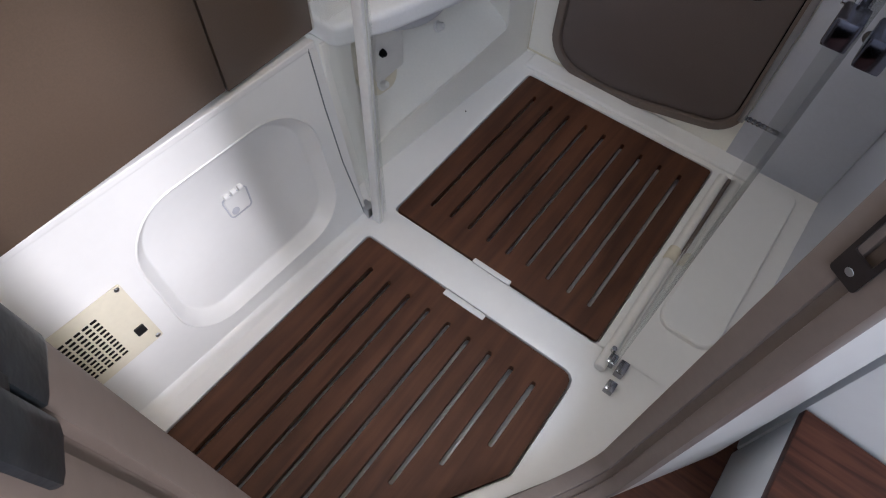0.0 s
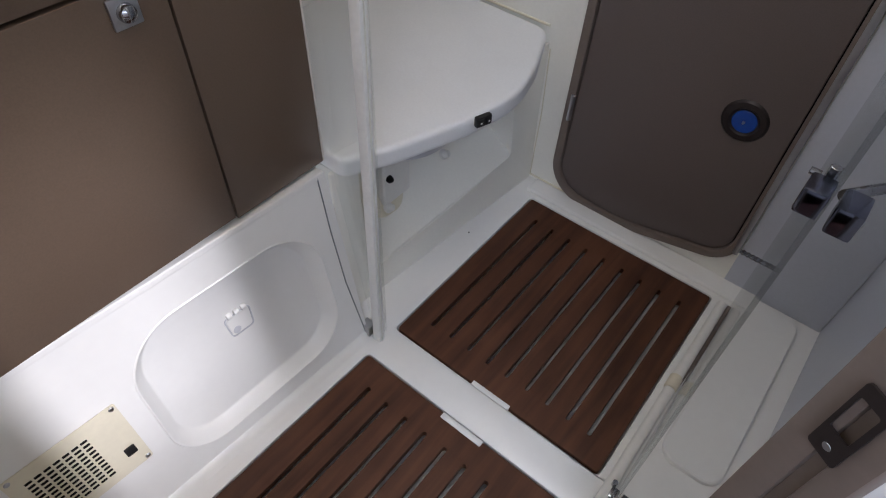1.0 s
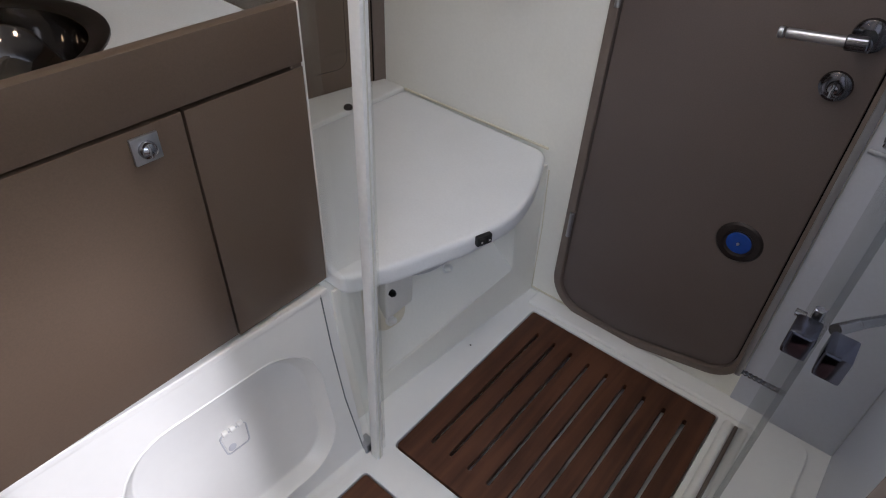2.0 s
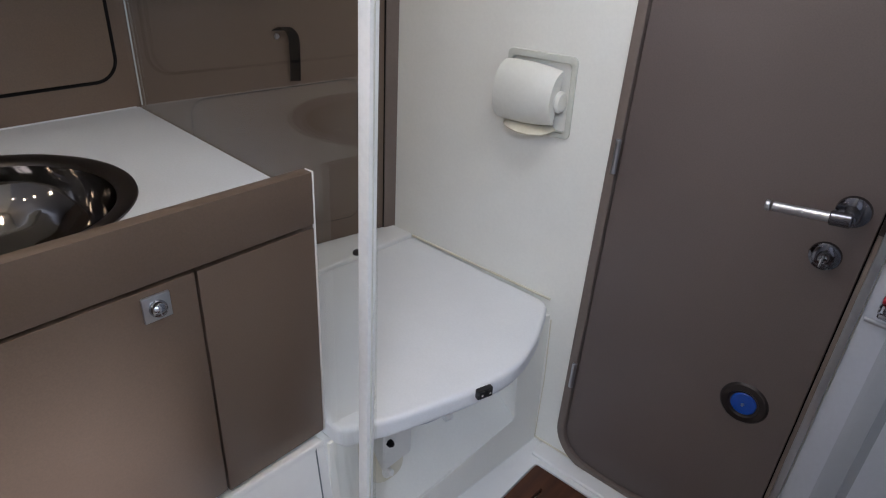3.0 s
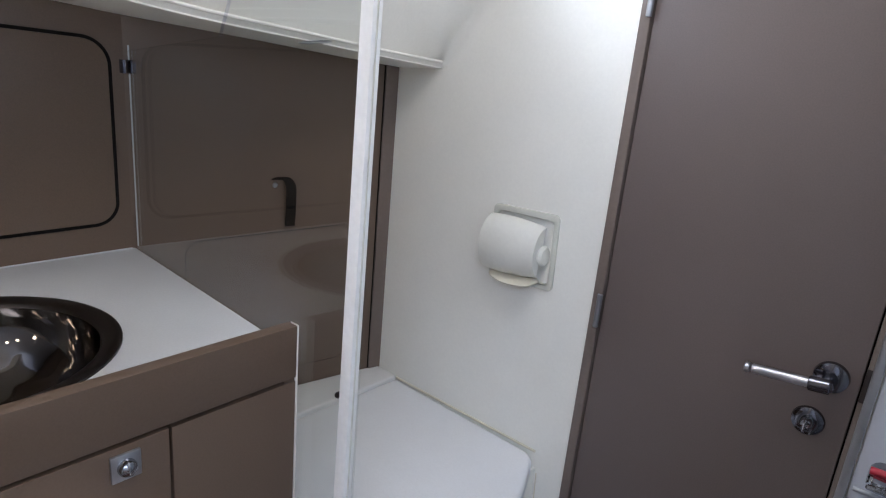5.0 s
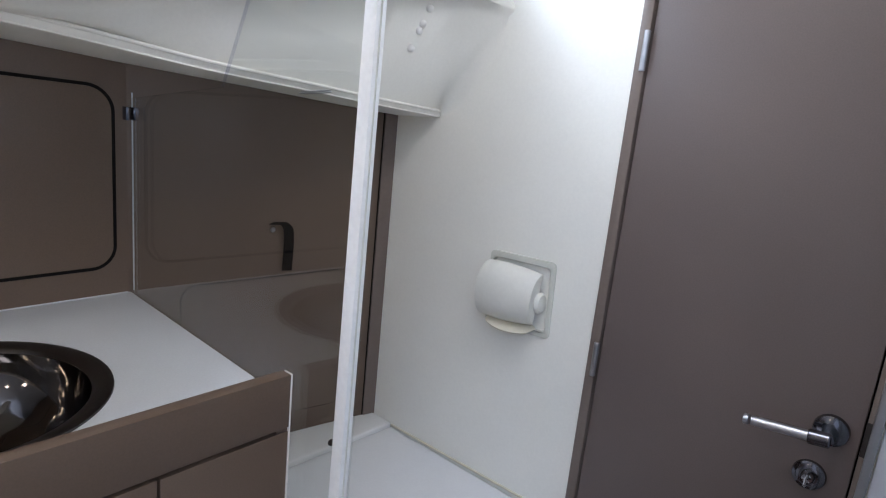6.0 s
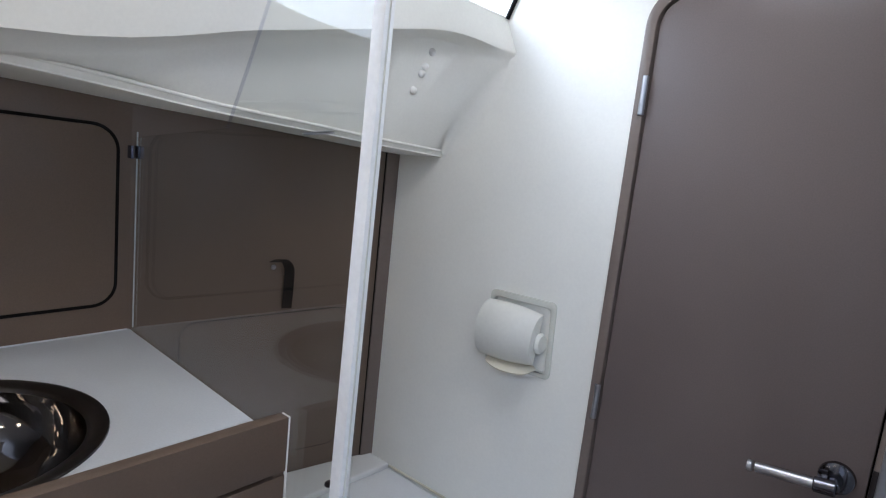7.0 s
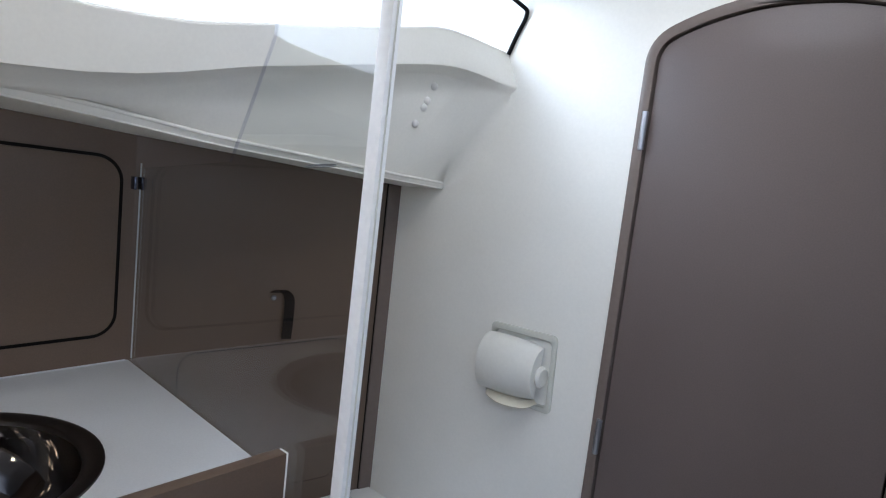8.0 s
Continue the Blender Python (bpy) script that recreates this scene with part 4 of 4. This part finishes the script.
liner_tree = BVHTree.FromPolygons([v.co[:] for v in hull_liner.data.vertices], [f.vertices[:] for f in hull_liner.data.polygons])
for p in ((-0.3420, 0.4370, 1.4095), (-0.3550, 0.4290, 1.3820), (-0.3604, 0.4250, 1.3690), (-0.3750, 0.4150, 1.3370)):
    spot = liner_tree.ray_cast(Vector(p) + fn * 0.15, -fn)[0]
    tagged(mesh_ob("screw_cap", lathe([(0, 0.0078), (0.0042, 0.0072), (0.0068, 0.0052), (0.0080, 0.0015), (0.0080, -0.006)], Matrix.Translation(spot) @ fn.to_track_quat("Z", "Y").to_matrix().to_4x4(), 16), PLAST), "round white screw cap on the liner face", "screw cap", "screw caps on the liner")

# ---- entrance hardware ----
JM = axes(entrance(0.075), N2, (0, 0, 1))
strike = thing("latch_plate", "dark metal latch plate with a square hole on the jamb", "latch plate")
part("plate", plate(rrect(-0.034, -0.012, 0.728, 0.800, 0.003, 3), [rrect(-0.030, -0.015, 0.752, 0.788, 0.002, 2)], 0.0018, Matrix.Translation(-U2 * 0.0019) @ axes(entrance(0.075), -N2 * -1, (0, 0, 1))), DARKM, strike)
part("screw", lathe([(0, 0.002), (0.003, 0.0018), (0.0042, 0.0)], Matrix.Translation(entrance(0.0728, -0.023, 0.738)) @ (-U2).to_track_quat("Z", "Y").to_matrix().to_4x4(), 14), SATIN, strike)
lockcase = thing("jamb_lock", "dark chrome lock on the entrance jamb", "lock")
LOCK_ROT = Matrix.Rotation(math.atan2(U2.y, U2.x), 4, "Z")
part("case", box(-0.003, 0.004, -0.0115, 0.0115, -0.060, 0.060, 0.0038, Matrix.Translation(entrance(-0.3150, -0.0115, 0.946)) @ LOCK_ROT), LOCKM, lockcase)
part("keeper", join(box(-0.003, 0.006, -0.0100, 0.0100, -0.062, 0.062, 0.0045, Matrix.Translation(entrance(-0.3155, -0.0350, 0.944)) @ LOCK_ROT), box(-0.003, 0.0035, -0.012, 0.012, -0.030, 0.030, 0.003, Matrix.Translation(entrance(-0.3150, -0.0240, 0.935)) @ LOCK_ROT)), LOCKM, lockcase)

# ---- the passage outside the entrance ----
passage_floor = structure("passage_floor", plate([(0.30, -0.70 - 0.35), (2.4, -2.3), (2.4, 1.5), (0.78, 1.5), (0.78, 0.02), (0.64, -0.20), (0.36, -0.66)], [], 0.03, axes((0, 0, -0.05), (1, 0, 0), (0, 1, 0))), SOLE, "dark teak sole boards of the passage", "floor")
# unseen wall; its opening is made up to hold the side fill lamp
passage_wall = structure("passage_wall", plate([(-2.4, -0.1), (1.5, -0.1), (1.5, 2.05), (-2.4, 2.05)], [rrect(-1.55, -0.35, 1.06, 1.54, 0.06)], 0.03, axes((2.43, 0, 0), (0, 1, 0), (0, 0, 1))), GEL, "plain unseen white starboard wall of the passage, opened for the side fill")
passage_wall_fwd = structure("passage_wall_forward", box(0.73, 2.4, 1.5, 1.53, -0.1, 2.05), GEL, "plain white forward wall of the passage")
passage_wall_aft = structure("passage_wall_aft", box(0.10, 2.4, -2.43, -2.40, -0.1, 2.05), GEL, "plain white aft wall of the passage")
passage_wall_in = structure("passage_wall_port", box(0.07, 0.10, -2.43, -0.96, -0.1, 2.05), GEL, "plain white port wall of the passage")
# unseen ceiling; the second hole is sized to shape the sun patch
passage_ceiling = structure("passage_ceiling", plate([(0.10, -2.4), (2.4, -2.4), (2.4, 1.5), (0.74, 1.5), (0.74, 0.0), (0.30, -0.70), (0.10, -0.95)], [rrect(0.90, 1.60, -1.90, -1.12, 0.05), rrect(1.16, 1.86, -0.70, -0.262, 0.05)], 0.03, axes((0, 0, 2.0), (1, 0, 0), (0, 1, 0))), GELW, "unseen white passage ceiling, one of its holes shaping the sun patch", "ceiling")

step_ob = thing("companionway_step", "white moulded step with a dark teak tread", "step")
part("riser", plate([(0.7755, -0.012), (1.3, -0.052), (1.3, -0.9), (0.7735, -0.9)], [], 0.228, axes((0, 0, 0.178), (1, 0, 0), (0, 1, 0)), 0.006), GEL, step_ob)
part("tread", plate([(0.7745, -0.0105), (1.3, -0.0525), (1.3, -0.9), (0.7725, -0.9)], [], 0.022, axes((0, 0, 0.2005), (1, 0, 0), (0, 1, 0)), 0.003), SOLE, step_ob, "dark teak tread")
locker_out = thing("saloon_locker", "white moulded saloon locker beside the step", "locker")
LOCKER_PLAN = [(0.7760, -0.004), (1.3, -0.045), (2.3, -0.045), (2.3, 1.4), (0.80, 1.4)]
part("body", plate(LOCKER_PLAN, [], 1.018, axes((0, 0, 0.968), (1, 0, 0), (0, 1, 0)), 0.01), GEL, locker_out)
part("top", plate(LOCKER_PLAN, [], 0.030, axes((0, 0, 1.0), (1, 0, 0), (0, 1, 0)), 0.006), GEL, locker_out)

corner_sealant = tagged(mesh_ob("corner_sealant", join(tube([(-0.052, FWD - 0.001, 0.010), (-0.052, FWD - 0.001, 0.20), (-0.060, FWD - 0.001, 0.37)], 0.0014, 8), tube([(-0.050, FWD - 0.001, 0.0115), (0.02, FWD - 0.001, 0.0115), (0.06, FWD - 0.001, 0.0115)], 0.0025, 8)), CREAM), "yellowed sealant line in the corner by the bench", "sealant")
plug = tagged(mesh_ob("floor_plug", lathe([(0, 0.0016), (0.0016, 0.0012), (0.0022, 0.0)], Matrix.Translation((-0.052, 0.315, 0.0012)), 10), BLACK), "tiny black plug in the white floor", "plug")

# warm downlights in the passage ceiling
glow = bpy.data.materials.new("warm_lamp")
glow.use_nodes = True
gb = glow.node_tree.nodes["Principled BSDF"]
gb.inputs["Emission Color"].default_value = (1.0, 0.78, 0.5, 1)
gb.inputs["Emission Strength"].default_value = 75.0
for gx_, gy_ in ((0.92, -0.50), (0.98, -0.22), (1.05, -0.75), (1.0, -1.05), (1.92, -0.06), (1.68, 0.04), (1.42, -0.10)):
    dl = thing("downlight", "small round warm ceiling downlight in a steel ring", "light", "passage downlights")
    part("ring", lathe([(0.024, 0.0), (0.030, -0.003), (0.034, -0.002), (0.035, 0.0)], Matrix.Translation((gx_, gy_, 1.970)), 24), SATIN, dl)
    part("lens", lathe([(0.0, -0.003), (0.016, -0.0025), (0.024, 0.0)], Matrix.Translation((gx_, gy_, 1.970)), 24), glow, dl)
for gx_, gy_ in ((0.05, -0.80), (-0.06, -0.62), (0.14, -0.62)):
    dl = thing("downlight", "small round warm ceiling downlight in a steel ring", "light", "ceiling downlights in the bathroom")
    part("ring", lathe([(0.024, -0.001), (0.034, -0.003), (0.038, -0.002), (0.039, 0.0)], Matrix.Translation((gx_, gy_, TOP - 0.030)), 24), SATIN, dl)
    part("lens", lathe([(0.0, -0.003), (0.016, -0.0025), (0.024, -0.0015)], Matrix.Translation((gx_, gy_, TOP - 0.030)), 24), glow, dl)
# small warm spots added unseen on the aft wall, for glints in the polished basin
for gx_, gz_ in ((-0.40, 0.93), (-0.22, 1.03), (-0.10, 1.13), (0.08, 1.17)):
    wl = thing("wall_spot", "unseen small round warm wall spot, added for glints in the basin", "light", "spots on the aft wall")
    spot_m = Matrix.Translation((gx_, -0.950, gz_)) @ Matrix.Rotation(radians(-90), 4, "X")
    part("ring", lathe([(0.013, 0.001), (0.018, 0.004), (0.022, 0.003), (0.023, 0.0)], spot_m, 24), SATIN, wl)
    part("lens", lathe([(0.0, 0.004), (0.009, 0.0035), (0.013, 0.0015)], spot_m, 24), glow, wl)
